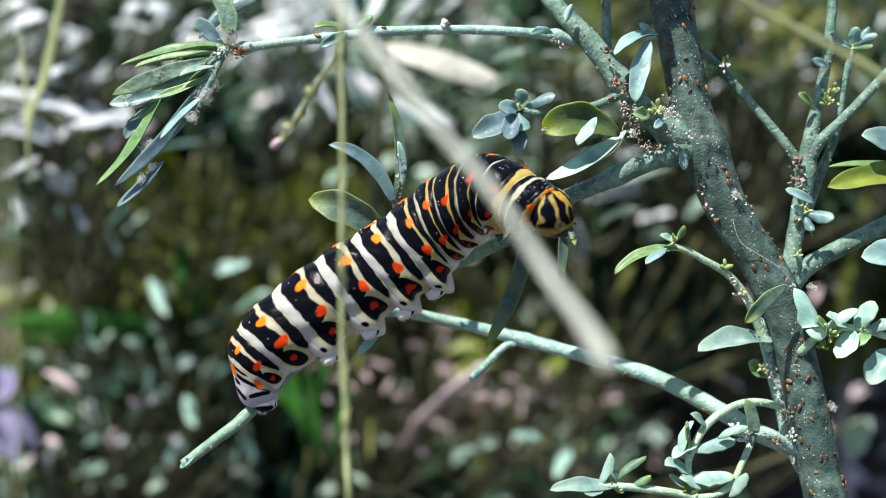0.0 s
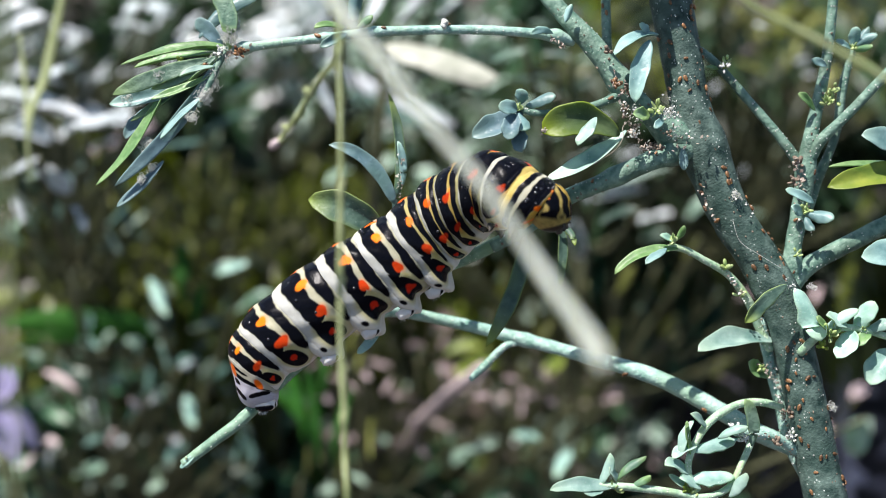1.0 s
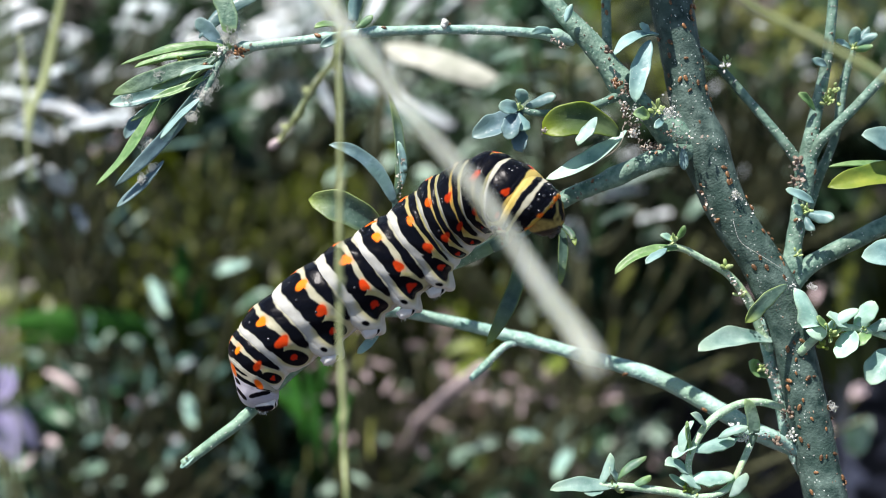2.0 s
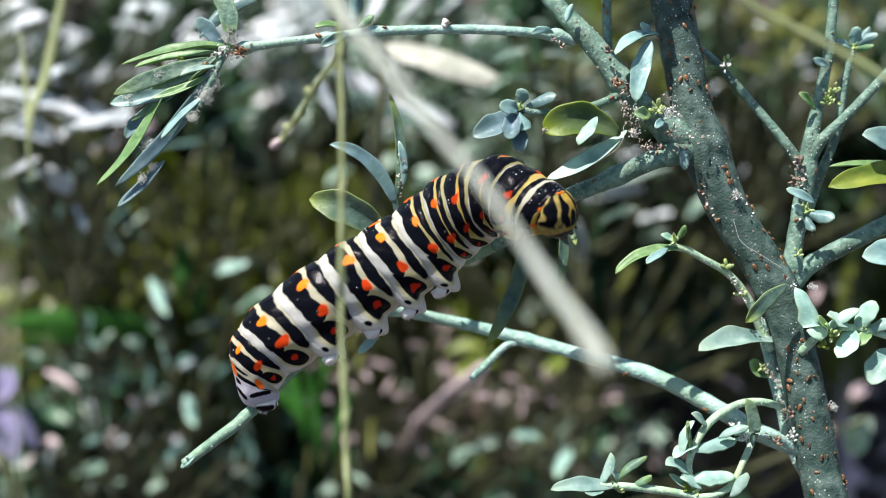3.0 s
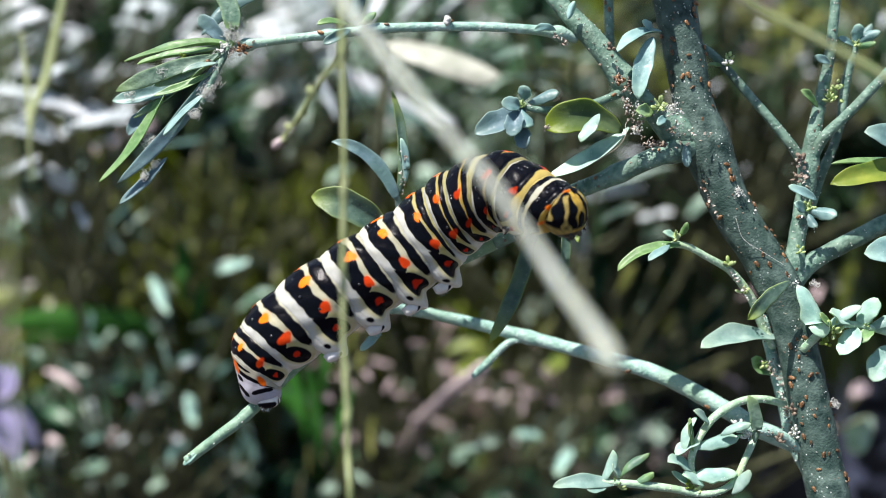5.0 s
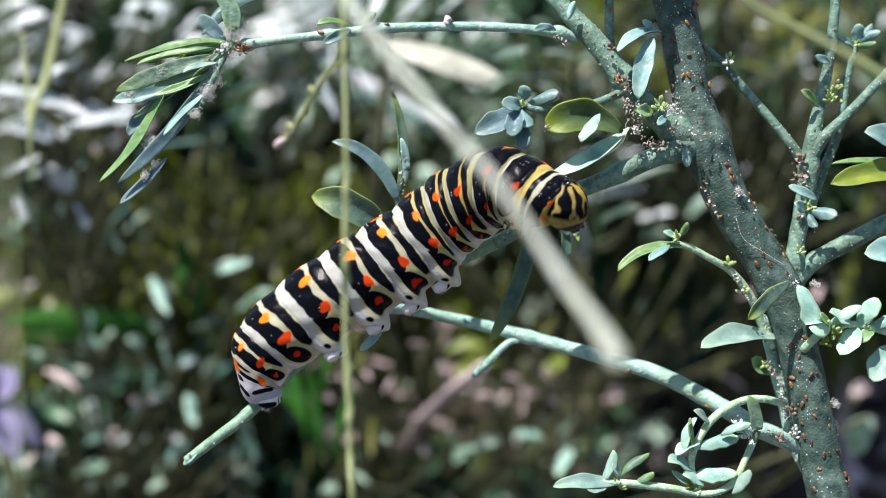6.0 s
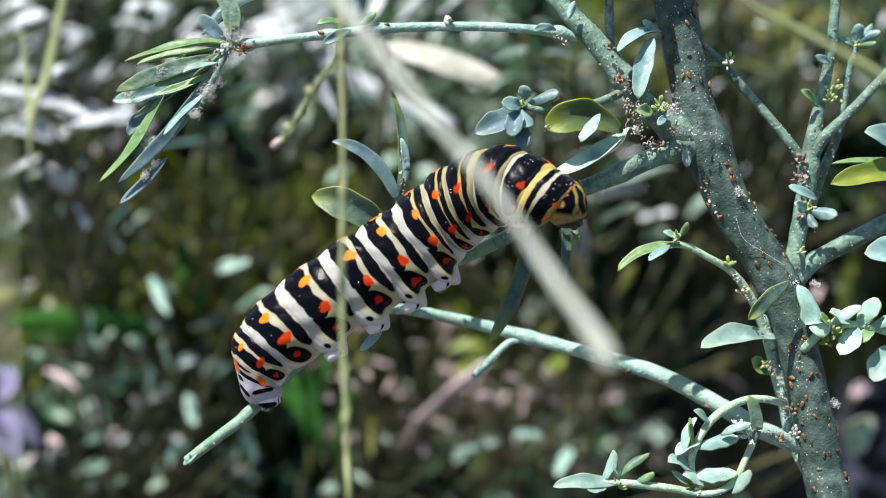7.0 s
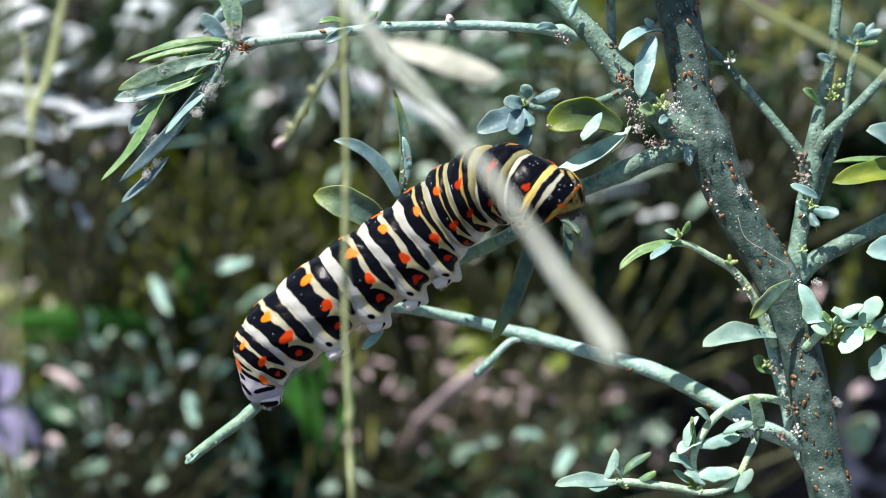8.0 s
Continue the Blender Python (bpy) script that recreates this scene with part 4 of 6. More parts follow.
leaf(b_neck, (712, 330, 3), (704, 250, 2.5), 15, LEAF, bend=(10, 0, 0), face=10)
leaf(b_neck, (690, 424, 3), (546, 354, 2.5), 58, LEAF_TEAL_SHADE, bend=(10, -26, 0), face=2, shape=1.3, blunt=0.5, label="spoon-shaped leaf with a yellow-green tip")
leaf(b_perch, (672, 588, 2), (632, 626, 1), 17, LEAF, face=-5)
leaf(b_bough, (930, 415, 3), (860, 614, 1.5), 32, LEAF_TEAL_SHADE, bend=(30, -8, 0), face=-8, shape=0.95, label="long hanging leaf with shade put into its colour")
leaf(b_bough, (990, 380, 2), (990, 506, 2), 18, LEAF_TEAL_SHADE, bend=(12, -6, 0), face=0)
leaf(b_bough, (982, 398, 1), (1018, 436, -1), 13, LEAF_TEAL_SHADE, bend=(14, -16, 0), face=20)
# the thin and right-hand stems
bud_cluster(b_thin, 1285, 112, 4, 12, 14, 13, size=4)
leaf(b_thin, (1275, 122, 5), (1248, 120, 4), 9, LEAF_GREEN, face=30)
leaf(b_fork2, (1505, 85, 6), (1553, 62, 5), 20, LEAF, bend=(0, -8, 0), face=20)
leaf(b_fork2, (1505, 88, 6), (1545, 82, 4), 14, LEAF_GREEN, face=20)
leaf(b_fork2, (1508, 85, 6), (1516, 48, 5), 22, LEAF, face=15)
leaf(b_fork2, (1505, 88, 6), (1478, 72, 5), 14, LEAF, face=25)
leaf(b_fork2, (1510, 80, 6), (1538, 48, 6), 16, LEAF, face=35)
bud_cluster(b_fork2, 1508, 84, 5, 9, 8, 14, size=4)
leaf(b_right, (1462, 118, 3), (1436, 106, 2), 16, LEAF, face=15)
leaf(b_right, (1442, 196, 3), (1412, 166, 2), 16, LEAF_GREEN, bend=(-4, -8, 0), face=15)
bud_cluster(b_right, 1468, 178, 3, 18, 26, 15, size=4.5)
bud_cluster(b_right, 1474, 160, 3, 12, 14, 16, size=4)
leaf(b_right, (1440, 360, 2), (1390, 335, 1), 18, LEAF, face=20)
leaf(b_right, (1425, 380, 1), (1476, 388, -1), 26, LEAF, bend=(0, -6, 0), face=20)
leaf(b_right, (1420, 380, 1), (1400, 365, 0), 20, LEAF, face=15)
leaf(b_right, (1425, 385, 0), (1440, 408, -1), 18, LEAF, face=15)
bud_cluster(b_right, 1428, 372, 1, 15, 18, 17, size=4.5)
bud_cluster(b_right, 1410, 450, 2, 10, 8, 18, size=4)
leaf(b_arm, (1640, 300, 2), (1464, 332, 1), 46, LEAF_YELLOW, bend=(0, -4, 0), face=25, shape=1.05, blunt=0.5, label="broad yellow-green leaf in sunlight")
leaf(b_arm, (1620, 290, 2), (1466, 296, 2), 15, LEAF_GREEN, bend=(0, -4, 0), face=50)
leaf(b_arm, (1640, 280, 1), (1524, 240, 0), 44, LEAF, bend=(-6, -16, 0), face=20, shape=1.1, blunt=0.5)
leaf(b_arm, (1640, 420, 1), (1524, 455, 0), 52, LEAF, bend=(-6, 16, 0), face=20, shape=1.1, blunt=0.5)
# curled sprig and big leaf beside the main stem
leaf(b_curl, (1200, 440, 1), (1088, 486, 0), 24, LEAF_GREEN, bend=(-10, -24, 0), face=45, shape=1.0)
leaf(b_curl, (1180, 440, 0.5), (1142, 468, -1), 17, LEAF, face=40)
leaf(b_curl, (1190, 438, 1), (1120, 452, 1), 12, LEAF_GREEN, face=40)
leaf(b_curl, (1196, 425, 1), (1212, 400, 0), 13, LEAF_GREEN, face=35)
bud_cluster(b_curl, 1192, 425, 0, 12, 14, 19, size=4.5)
bud_cluster(b_curl, 1285, 472, 2, 9, 10, 20, size=4.5)
bud_cluster(b_curl, 1310, 520, 3, 9, 8, 21, size=4)
leaf(trunk, (1392, 504, -1), (1318, 572, -2), 28, LEAF_TEAL_SHADE, bend=(-10, -4, 0), face=-10, label="small leaf lying across the main stem")
leaf(trunk, (1405, 512, 0), (1452, 604, -1), 46, LEAF_LIT, bend=(16, -10, 0), face=28, shape=1.15)
leaf(b_side, (1372, 604, 5), (1235, 622, 1), 46, LEAF_LIT, bend=(-10, -14, 0), face=52, shape=1.15, blunt=0.5, label="blunt leaf standing out sideways, sunlight put into its pale colour")
leaf(b_side, (1360, 665, 5), (1325, 640, 3), 34, LEAF_GREEN, bend=(-6, 6, 0), face=40, blunt=0.5)
bud_cluster(b_side, 1345, 652, 3, 10, 10, 22, size=4)
# leafy tuft
leaf(b_tuft, (1455, 585, -1), (1520, 548, -2), 24, LEAF_LIT, bend=(0, -10, 0), face=50)
leaf(b_tuft, (1510, 578, -1), (1548, 534, -2), 38, LEAF_LIT, face=50, shape=1.1, blunt=0.5)
leaf(b_tuft, (1510, 585, -1), (1480, 634, -2), 42, LEAF_LIT, bend=(10, 4, 0), face=50, shape=1.1, blunt=0.5)
leaf(b_tuft, (1590, 620, 0), (1540, 682, -1), 48, LEAF_LIT, bend=(-10, -4, 0), face=35, blunt=0.5)
leaf(b_tuft, (1530, 585, -1), (1580, 570, -2), 26, LEAF_LIT, bend=(0, -6, 0), face=50)
leaf(b_tuft, (1465, 592, -1), (1445, 560, -2), 20, LEAF_GREEN, face=50)
bud_cluster(b_tuft, 1470, 585, -1, 18, 18, 23, size=5)
bud_cluster(b_tuft, 1525, 582, -1, 14, 10, 24, size=4.5)
# looped twigs low down
leaf(b_loop, (1228, 745, 0), (1205, 808, -1), 20, LEAF_LIT, bend=(-8, -6, 0), face=50)
leaf(b_loop, (1225, 812, 0), (1216, 745, -1.5), 14, LEAF_GREEN, bend=(-10, 0, 0), face=50)
leaf(b_loop, (1225, 800, 0), (1302, 782, 1), 34, LEAF_LIT, bend=(4, -20, 0), face=54, blunt=0.5)
leaf(b_loop, (1220, 840, 0), (1176, 824, -1), 28, LEAF_LIT, bend=(0, -14, 0), face=54)
leaf(b_loop, (1222, 850, 0), (1300, 845, 0), 38, LEAF_LIT, bend=(0, -20, 0), face=54, shape=1.0)
leaf(b_loop, (1218, 870, 0), (1184, 840, 0), 18, LEAF_LIT, face=50)
leaf(b_crook, (1330, 790, 0), (1318, 706, -1), 24, LEAF_SAGE, bend=(16, -4, 0), face=5, label="upright grey-green leaf over the looped twig")
leaf(b_crook, (1310, 775, 1), (1228, 800, 1), 16, LEAF_LIT, bend=(0, 12, 0), face=54)
bud_cluster(b_crook, 1300, 758, 0, 12, 9, 25, WAX, size=3.2, name="wax_grains")
leaf(b_foot, (1290, 880, 0), (1322, 838, -1), 24, LEAF_LIT, face=50)
leaf(b_foot, (1085, 862, -1), (973, 868, -2), 28, LEAF_LIT, bend=(0, -10, 0), face=35, shape=1.0, blunt=0.5)
leaf(b_foot, (1062, 858, -1), (1080, 802, -1.5), 24, LEAF_LIT, bend=(-2, 4, 0), face=54)
leaf(b_foot, (1092, 850, -1), (1144, 808, -1), 18, LEAF_GREEN, bend=(-8, -8, 0), face=50)
leaf(b_foot, (1090, 852, -1), (1078, 826, -1.5), 16, LEAF_LIT, face=50)
leaf(b_foot, (1070, 865, -1), (1030, 868, -2), 26, LEAF_LIT, bend=(0, 8, 0), face=54)
bud_cluster(b_foot, 1090, 862, -1, 14, 12, 26, size=4.5)
bud_cluster(b_foot, 1225, 872, 0, 10, 12, 27, size=4.5)
leaf(b_crook, (1270, 776, 0), (1324, 756, -1), 20, LEAF_LIT, bend=(0, -10, 0), face=50)
leaf(b_foot, (1240, 866, 0), (1202, 846, -1), 22, LEAF_LIT, bend=(-4, -8, 0), face=46)
leaf(b_foot, (1118, 862, -1), (1152, 842, -1.5), 15, LEAF_GREEN, face=40)
leaf(b_loop, (1250, 755, 0.5), (1222, 732, -0.5), 17, LEAF_LIT, face=44)
leaf(b_loop, (1232, 790, 0), (1190, 812, -1), 24, LEAF_LIT, bend=(0, -8, 0), face=50)
leaf(b_tuft, (1500, 580, -1), (1462, 558, -2), 30, LEAF_LIT, face=52)
leaf(b_tuft, (1540, 590, -1), (1512, 612, -2), 24, LEAF_GREEN, face=44)
leaf(b_curl, (1196, 432, 1), (1168, 416, 0), 15, LEAF_LIT, face=44)
# a curled dry thread and the cut end of the perch twig
thread = Stem([(1050, 292, -2.0, 0.45), (1072, 278, -2.2, 0.45), (1092, 262, -2.2, 0.5), (1103, 242, -1.8, 0.5), (1102, 226, -1.0, 0.5), (1112, 214, 0, 0.5)], 8)
part("tendril", mesh_of("tendril", *tube(thread.world, [c[3] * UNIT for c in thread.curve], 6, 0), HUSK), b_up, "thin curled dry thread")
leaf(b_perch, (345, 806, -0.8), (319, 829, -0.9), 11, TWIG, face=10, label="pointed splinter at the cut end")
bud_cluster(b_perch, 330, 812, -1.1, 2, 4, 73, STRAW_WHITE, size=2.2, name="bark_scar")
bud_cluster(b_top, 786, 43, 0.2, 2, 4, 74, WAX, size=6.0, name="wax_grain")
silk = Stem([(1297, 392, 1.3, 0.35), (1310, 428, 1.3, 0.35), (1345, 452, 1.3, 0.35), (1384, 476, 1.5, 0.35)], 8)
part("silk_thread", mesh_of("silk_thread", *tube(silk.world, [c[3] * UNIT for c in silk.curve], 6, 0), WAX), trunk, "fine white silk thread")
# waxy threads and brown scars
fluff(b_top, 372, 150, -1, 13, 40, 31)
fluff(b_top, 262, 258, -1, 12, 34, 32)
fluff(b_top, 270, 298, -1, 8, 16, 33)
fluff(b_top, 408, 68, -1, 14, 40, 34)
fluff(b_top, 225, 175, -1, 7, 8, 35)
fluff(b_top, 378, 128, -1, 9, 24, 50)
fluff(b_top, 365, 178, -1, 7, 18, 51)
fluff(b_top, 418, 48, -0.5, 9, 22, 52)
fluff(b_top, 282, 132, -1.5, 6, 9, 53)
fluff(b_top, 250, 318, -1.5, 7, 14, 54)
bud_cluster(b_top, 362, 118, -1.2, 7, 6, 56, SCALE, size=3.6, name="bark_scar")
bud_cluster(b_top, 318, 107, -1.2, 4, 4, 57, LEAF_YELLOW, size=4, name="bud_tuft")
bud_cluster(b_top, 425, 92, -1.0, 8, 9, 58, SCALE, size=5, name="bark_scar")
bud_cluster(b_top, 388, 90, -1.2, 11, 16, 59, WAX, size=2.8, name="wax_grain")
bud_cluster(b_up, 1088, 146, -1.0, 11, 10, 60, SCALE, size=4.5, name="bark_scar")
bud_cluster(b_up, 1078, 90, -0.6, 9, 9, 61, CORK, size=3.6, name="bark_scar")
bud_cluster(b_up, 1106, 195, -0.6, 13, 12, 62, CORK, size=2.6, name="bark_scar")
bud_cluster(b_up, 1122, 240, -0.6, 12, 20, 63, WAX, size=2.2, name="wax_grain")
bud_cluster(b_up, 1168, 262, -0.6, 14, 9, 64, CORK, size=2.6, name="bark_scar")
bud_cluster(b_right, 1405, 318, 1.5, 10, 14, 65, CORK, size=3.2, name="bark_scar")
bud_cluster(b_side, 1396, 730, 3, 12, 14, 66, CORK, size=3.0, name="bark_scar")
bud_cluster(b_side, 1402, 770, 3, 14, 22, 67, WAX, size=2.4, name="wax_grain")
bud_cluster(b_crook, 1320, 775, 0, 12, 12, 68, WAX, size=2.6, name="wax_grain")
bud_cluster(b_crook, 1375, 785, 1.5, 12, 10, 69, CORK, size=3.4, name="bark_scar")
bud_cluster(b_tuft, 1455, 610, -0.5, 10, 10, 70, LEAF_YELLOW, size=4.0, name="bud_tuft")
bud_cluster(b_foot, 1215, 868, -0.5, 10, 10, 71, LEAF_YELLOW, size=3.6, name="bud_tuft")
bud_cluster(b_thin, 1282, 118, 3.5, 10, 12, 72, WAX, size=2.6, name="wax_grain")
fluff(b_up, 1180, 200, -1.2, 10, 10, 83)
fluff(trunk, 1302, 345, 1.5, 8, 10, 36)
fluff(trunk, 1472, 722, 2.5, 6, 9, 37)
fluff(b_arm, 1438, 508, 3, 5, 8, 38)
fluff(b_up, 1195, 238, 0, 10, 5, 39)
bud_cluster(b_up, 1112, 160, 0, 12, 9, 41, CORK, size=5, name="bark_scar")
bud_cluster(b_up, 1120, 225, 0, 14, 8, 42, CORK, size=3.0, name="bark_scar")
bud_cluster(b_up, 1185, 235, -1.2, 18, 10, 46, CORK, size=2.4, name="bark_scar")
bud_cluster(b_up, 1130, 200, -0.8, 16, 16, 47, WAX, size=2.4, name="wax_grain")
bud_cluster(b_up, 1190, 205, -1.2, 16, 16, 48, WAX, size=2.2, name="wax_grain")
bud_cluster(trunk, 1215, 240, -0.6, 14, 4, 49, WAX, size=2.2, name="wax_grain")
bud_cluster(b_up, 1150, 262, 0, 12, 6, 43, CORK, size=3.0, name="bark_scar")
bud_cluster(b_right, 1415, 285, 2.5, 12, 9, 44, CORK, size=5, name="bark_scar")
bud_cluster(b_top, 432, 88, -0.3, 8, 8, 45, SCALE, size=4, name="bark_scar")


def crust(parent, x, y, x1, y1, back, spread, count, seed, material=None, size=4.0):
    """Torn flakes of bark and dry skins stuck along a line of the plan."""
    r = random.Random(seed)
    verts, faces = [], []
    for _ in range(count):
        f = r.random()
        c = at(x + (x1 - x) * f + r.gauss(0, spread), y + (y1 - y) * f + r.gauss(0, spread), back + r.uniform(-0.5, 0.3))
        ax = Vector((r.gauss(0, 1), r.gauss(0, 1), r.gauss(0, 1))).normalized()
        u = ax.orthogonal().normalized()
        w = ax.cross(u)
        k = r.choice((4, 5, 5, 6))
        o = len(verts)
        long = r.uniform(0.7, 1.7)
        ring = [(math.cos(6.283 * j / k) * long * r.uniform(0.6, 1.3), math.sin(6.283 * j / k) * r.uniform(0.6, 1.3), r.gauss(0, 0.35)) for j in range(k)]
        for lift in (-0.14, 0.14):
            verts += [c + (u * a + w * b + ax * (d + lift)) * (size * UNIT) for a, b, d in ring]
        faces += [tuple(range(o + k - 1, o - 1, -1)), tuple(range(o + k, o + 2 * k))]
        faces += [(o + j, o + (j + 1) % k, o + k + (j + 1) % k, o + k + j) for j in range(k)]
    part("bark_flake", mesh_of("bark_flake", verts, faces, material or HUSK, False), parent, "torn pale brown bark flakes", kind="stuff")


for k, (par, x, y, x1, y1, back, spread, count, m, size) in enumerate((
        (b_up, 1096, 168, 1122, 232, -0.8, 5, 22, None, 2.4), (b_up, 1112, 222, 1150, 268, -1.0, 5, 22, None, 2.2), (b_up, 960, 222, 966, 240, -1.4, 3, 9, None, 3.0), (b_up, 1098, 172, 1150, 262, -1.2, 6, 34, WAX, 1.7), (b_up, 1085, 140, 1104, 162, -0.8, 6, 16, None, 3.2),
        (b_up, 1176, 160, 1200, 222, -1.2, 7, 16, WAX, 2.0), (trunk, 1188, 262, 1250, 244, -0.2, 6, 14, None, 2.8), (trunk, 1238, 330, 1262, 392, 0.8, 4, 14, None, 2.6),
        (trunk, 1290, 330, 1340, 380, 1.2, 4, 10, WAX, 1.8), (b_right, 1404, 286, 1420, 330, 2.4, 6, 22, None, 3.0), (b_right, 1408, 350, 1430, 420, 2.2, 7, 16, WAX, 2.0),
        (b_side, 1366, 640, 1402, 800, 5.0, 4, 44, WAX, 2.0), (b_side, 1368, 660, 1404, 800, 4.8, 4, 30, None, 2.6), (b_curl, 1286, 480, 1326, 540, 2.2, 3, 20, WAX, 2.0),
        (b_curl, 1276, 474, 1318, 526, 2.2, 3, 14, None, 2.4), (b_crook, 1300, 758, 1326, 780, 0.4, 6, 18, WAX, 2.6), (b_top, 968, 66, 996, 82, -0.2, 4, 14, None, 3.0),
        (b_top, 398, 100, 436, 86, -0.8, 5, 22, None, 3.0), (b_top, 366, 108, 400, 92, -1.0, 6, 18, WAX, 2.2), (b_neck, 706, 345, 708, 270, 2.4, 3, 12, WAX, 1.8),
        (b_neck, 706, 350, 712, 280, 2.4, 3, 10, None, 2.4), (trunk, 1390, 500, 1412, 520, 0.6, 5, 14, WAX, 2.0), (b_side, 1340, 645, 1360, 664, 3.4, 5, 14, None, 2.6),
        (trunk, 1395, 580, 1450, 860, 1.6, 12, 16, WAX, 1.2), (trunk, 1190, 20, 1250, 280, 1.4, 12, 12, WAX, 1.2))):
    crust(par, x, y, x1, y1, back, spread, count, 800 + k, m, size)


def grains(parent, stem, count, seed, material=None, size=1.15):
    """Waxy grains that stick to a stem."""
    r = random.Random(seed)
    spots = []
    for _ in range(count):
        c = stem.curve[r.randrange(1, len(stem.curve) - 1)]
        o = r.uniform(-1, 1)
        p, n, along = stem.surface_point(c[0] + o * c[3], c[1] + r.uniform(-1, 1) * c[3])
        spots.append((p, along + n * r.uniform(-1, 1), size * UNIT * r.uniform(1.4, 3.4), size * UNIT * r.uniform(0.5, 1.1)))
    name = "bark_fleck" if material else "wax_grain"
    part(name, blob_mesh(name, spots, material or WAX, 6), parent, "scattered brown bark flecks" if material else "scattered white waxy grains", kind="stuff")


for k, (st, br, cnt) in enumerate(((S_TRUNK, trunk, 24), (S_UP, b_up, 60), (S_TOP, b_top, 70), (S_PERCH, b_perch, 40), (S_BOUGH, b_bough, 50), (S_LOW, b_low, 45), (S_SPUR, b_spur, 20), (S_RIGHT, b_right, 110),
                                   (S_THIN, b_thin, 50), (S_FORK, b_fork, 40), (S_FORK2, b_fork2, 50), (S_ARM, b_arm, 40), (S_CURL, b_curl, 60), (S_SIDE, b_side, 170),
                                   (S_LOOP, b_loop, 45), (S_CROOK, b_crook, 50), (S_FOOT, b_foot, 45), (S_TUFT, b_tuft, 40), (S_SPRIG, b_sprig, 20), (S_VERT, b_vert, 20))):
    grains(br, st, cnt, 300 + k)
for k, (st, br, cnt) in enumerate(((S_UP, b_up, 60), (S_BOUGH, b_bough, 30), (S_TRUNK, trunk, 130), (S_RIGHT, b_right, 45), (S_SIDE, b_side, 25), (S_CROOK, b_crook, 20))):
    grains(br, st, cnt, 400 + k, CORK, 1.9)


# scale insects sit on the stems
def insect_mesh():
    return blob_mesh("scale_insect", [((0, 0, 0), (0, 1, 0), 15 * UNIT, 4.4 * UNIT), ((0, 5.5 * UNIT, 0.8 * UNIT), (0, 1, 0.1), 5 * UNIT, 2.6 * UNIT)], SCALE, 8)


INSECT = insect_mesh()
ins_r = random.Random(77)


def insect(parent, stem, x, y):
    p, n, along = stem.surface_point(x, y)
    a = ins_r.gauss(0, 0.6)
    z = n
    yv = (along * math.cos(a) + n.cross(along) * math.sin(a)).normalized()
    xv = yv.cross(z).normalized()
    s = ins_r.uniform(0.5, 0.92)
    m = Matrix.Identity(4)
    for row in range(3):
        m[row][0], m[row][1], m[row][2], m[row][3] = xv[row] * s, yv[row] * s, z[row] * s * 0.8, (p + n * 1.5 * UNIT)[row]
    ob = new("scale_insect", INSECT)
    ob.parent = parent
    ob.matrix_basis = m


TRUNK_SPOTS = [(1180, 16), (1216, 28), (1219, 43), (1203, 54), (1162, 70), (1180, 80), (1206, 108), (1205, 138), (1213, 163), (1238, 95), (1256, 175),
               (1252, 198), (1243, 243), (1258, 242), (1266, 258), (1255, 268), (1272, 300), (1280, 316), (1232, 322), (1248, 375)]
TRUNK_LOW = [(1283, 318), (1282, 330), (1330, 365), (1322, 352), (1238, 345), (1262, 388), (1335, 455), (1345, 470), (1325, 470), (1318, 485), (1376, 460), (1378, 492),
             (1360, 410), (1372, 425), (1382, 438), (1395, 605), (1386, 620), (1413, 618), (1408, 600), (1398, 632), (1418, 662), (1400, 662), (1390, 690), (1410, 700)]
TRUNK_FOOT = [(1405, 715), (1425, 735), (1450, 750), (1470, 745), (1432, 825), (1428, 865), (1490, 850), (1468, 800), (1397, 735), (1420, 780)]
for x, y in TRUNK_SPOTS + TRUNK_LOW + TRUNK_FOOT:
    insect(trunk, S_TRUNK, x, y)
for _ in range(26):
    k = ins_r.randrange(10, len(S_TRUNK.curve) - 42)
    c = S_TRUNK.curve[k]
    o = ins_r.choice([-0.9, -0.75, 0.85, 0.95, ins_r.uniform(-0.8, 0.9)])
    insect(trunk, S_TRUNK, c[0] + o * c[3], c[1] + ins_r.uniform(-8, 8))
for st, br, spots in ((S_TOP, b_top, [(672, 52), (782, 44), (790, 44), (436, 90), (988, 68), (975, 70), (560, 66)]),
                      (S_UP, b_up, [(1105, 145), (1092, 152), (1098, 160)]), (S_BOUGH, b_bough, [(1046, 322), (1160, 272)]),
                      (S_RIGHT, b_right, [(1400, 290), (1436, 310), (1438, 325), (1404, 390), (1400, 480)]), (S_SPRIG, b_sprig, [(1038, 186), (1080, 175)]),
                      (S_LOW, b_low, [(1100, 660), (915, 612), (1240, 722)]), (S_VERT, b_vert, [(1066, 10), (1072, 25), (1070, 80)])):
    for x, y in spots:
        insect(br, st, x, y)


# ---- the caterpillar ----
# x, y, back, radius, rise of the body's axis and its turn towards the viewer in degrees, from the tail to the collar
SEG = [(457, 690, 0.2, 43, 69, 0), (453, 642, 0, 57, 55, 0), (490, 597, -0.1, 67, 48, 0), (558, 542, -0.2, 71, 40, 0), (633, 495, -0.3, 74, 38, 2),
       (695, 460, -0.4, 76, 38, 5), (753, 422, -0.6, 77, 36, 11), (789, 391, -1.2, 77, 28, 20), (823, 369, -2.4, 75, 20, 30), (865, 346, -4.2, 73, 0, 38),
       (897, 355, -5.8, 66, -25, 36), (937, 369, -7.4, 55, -38, 28)]
NSEG = len(SEG)
caterpillar = new("caterpillar")
E0 = Matrix.Translation(at(690, 545, 1))
caterpillar.matrix_basis = E0
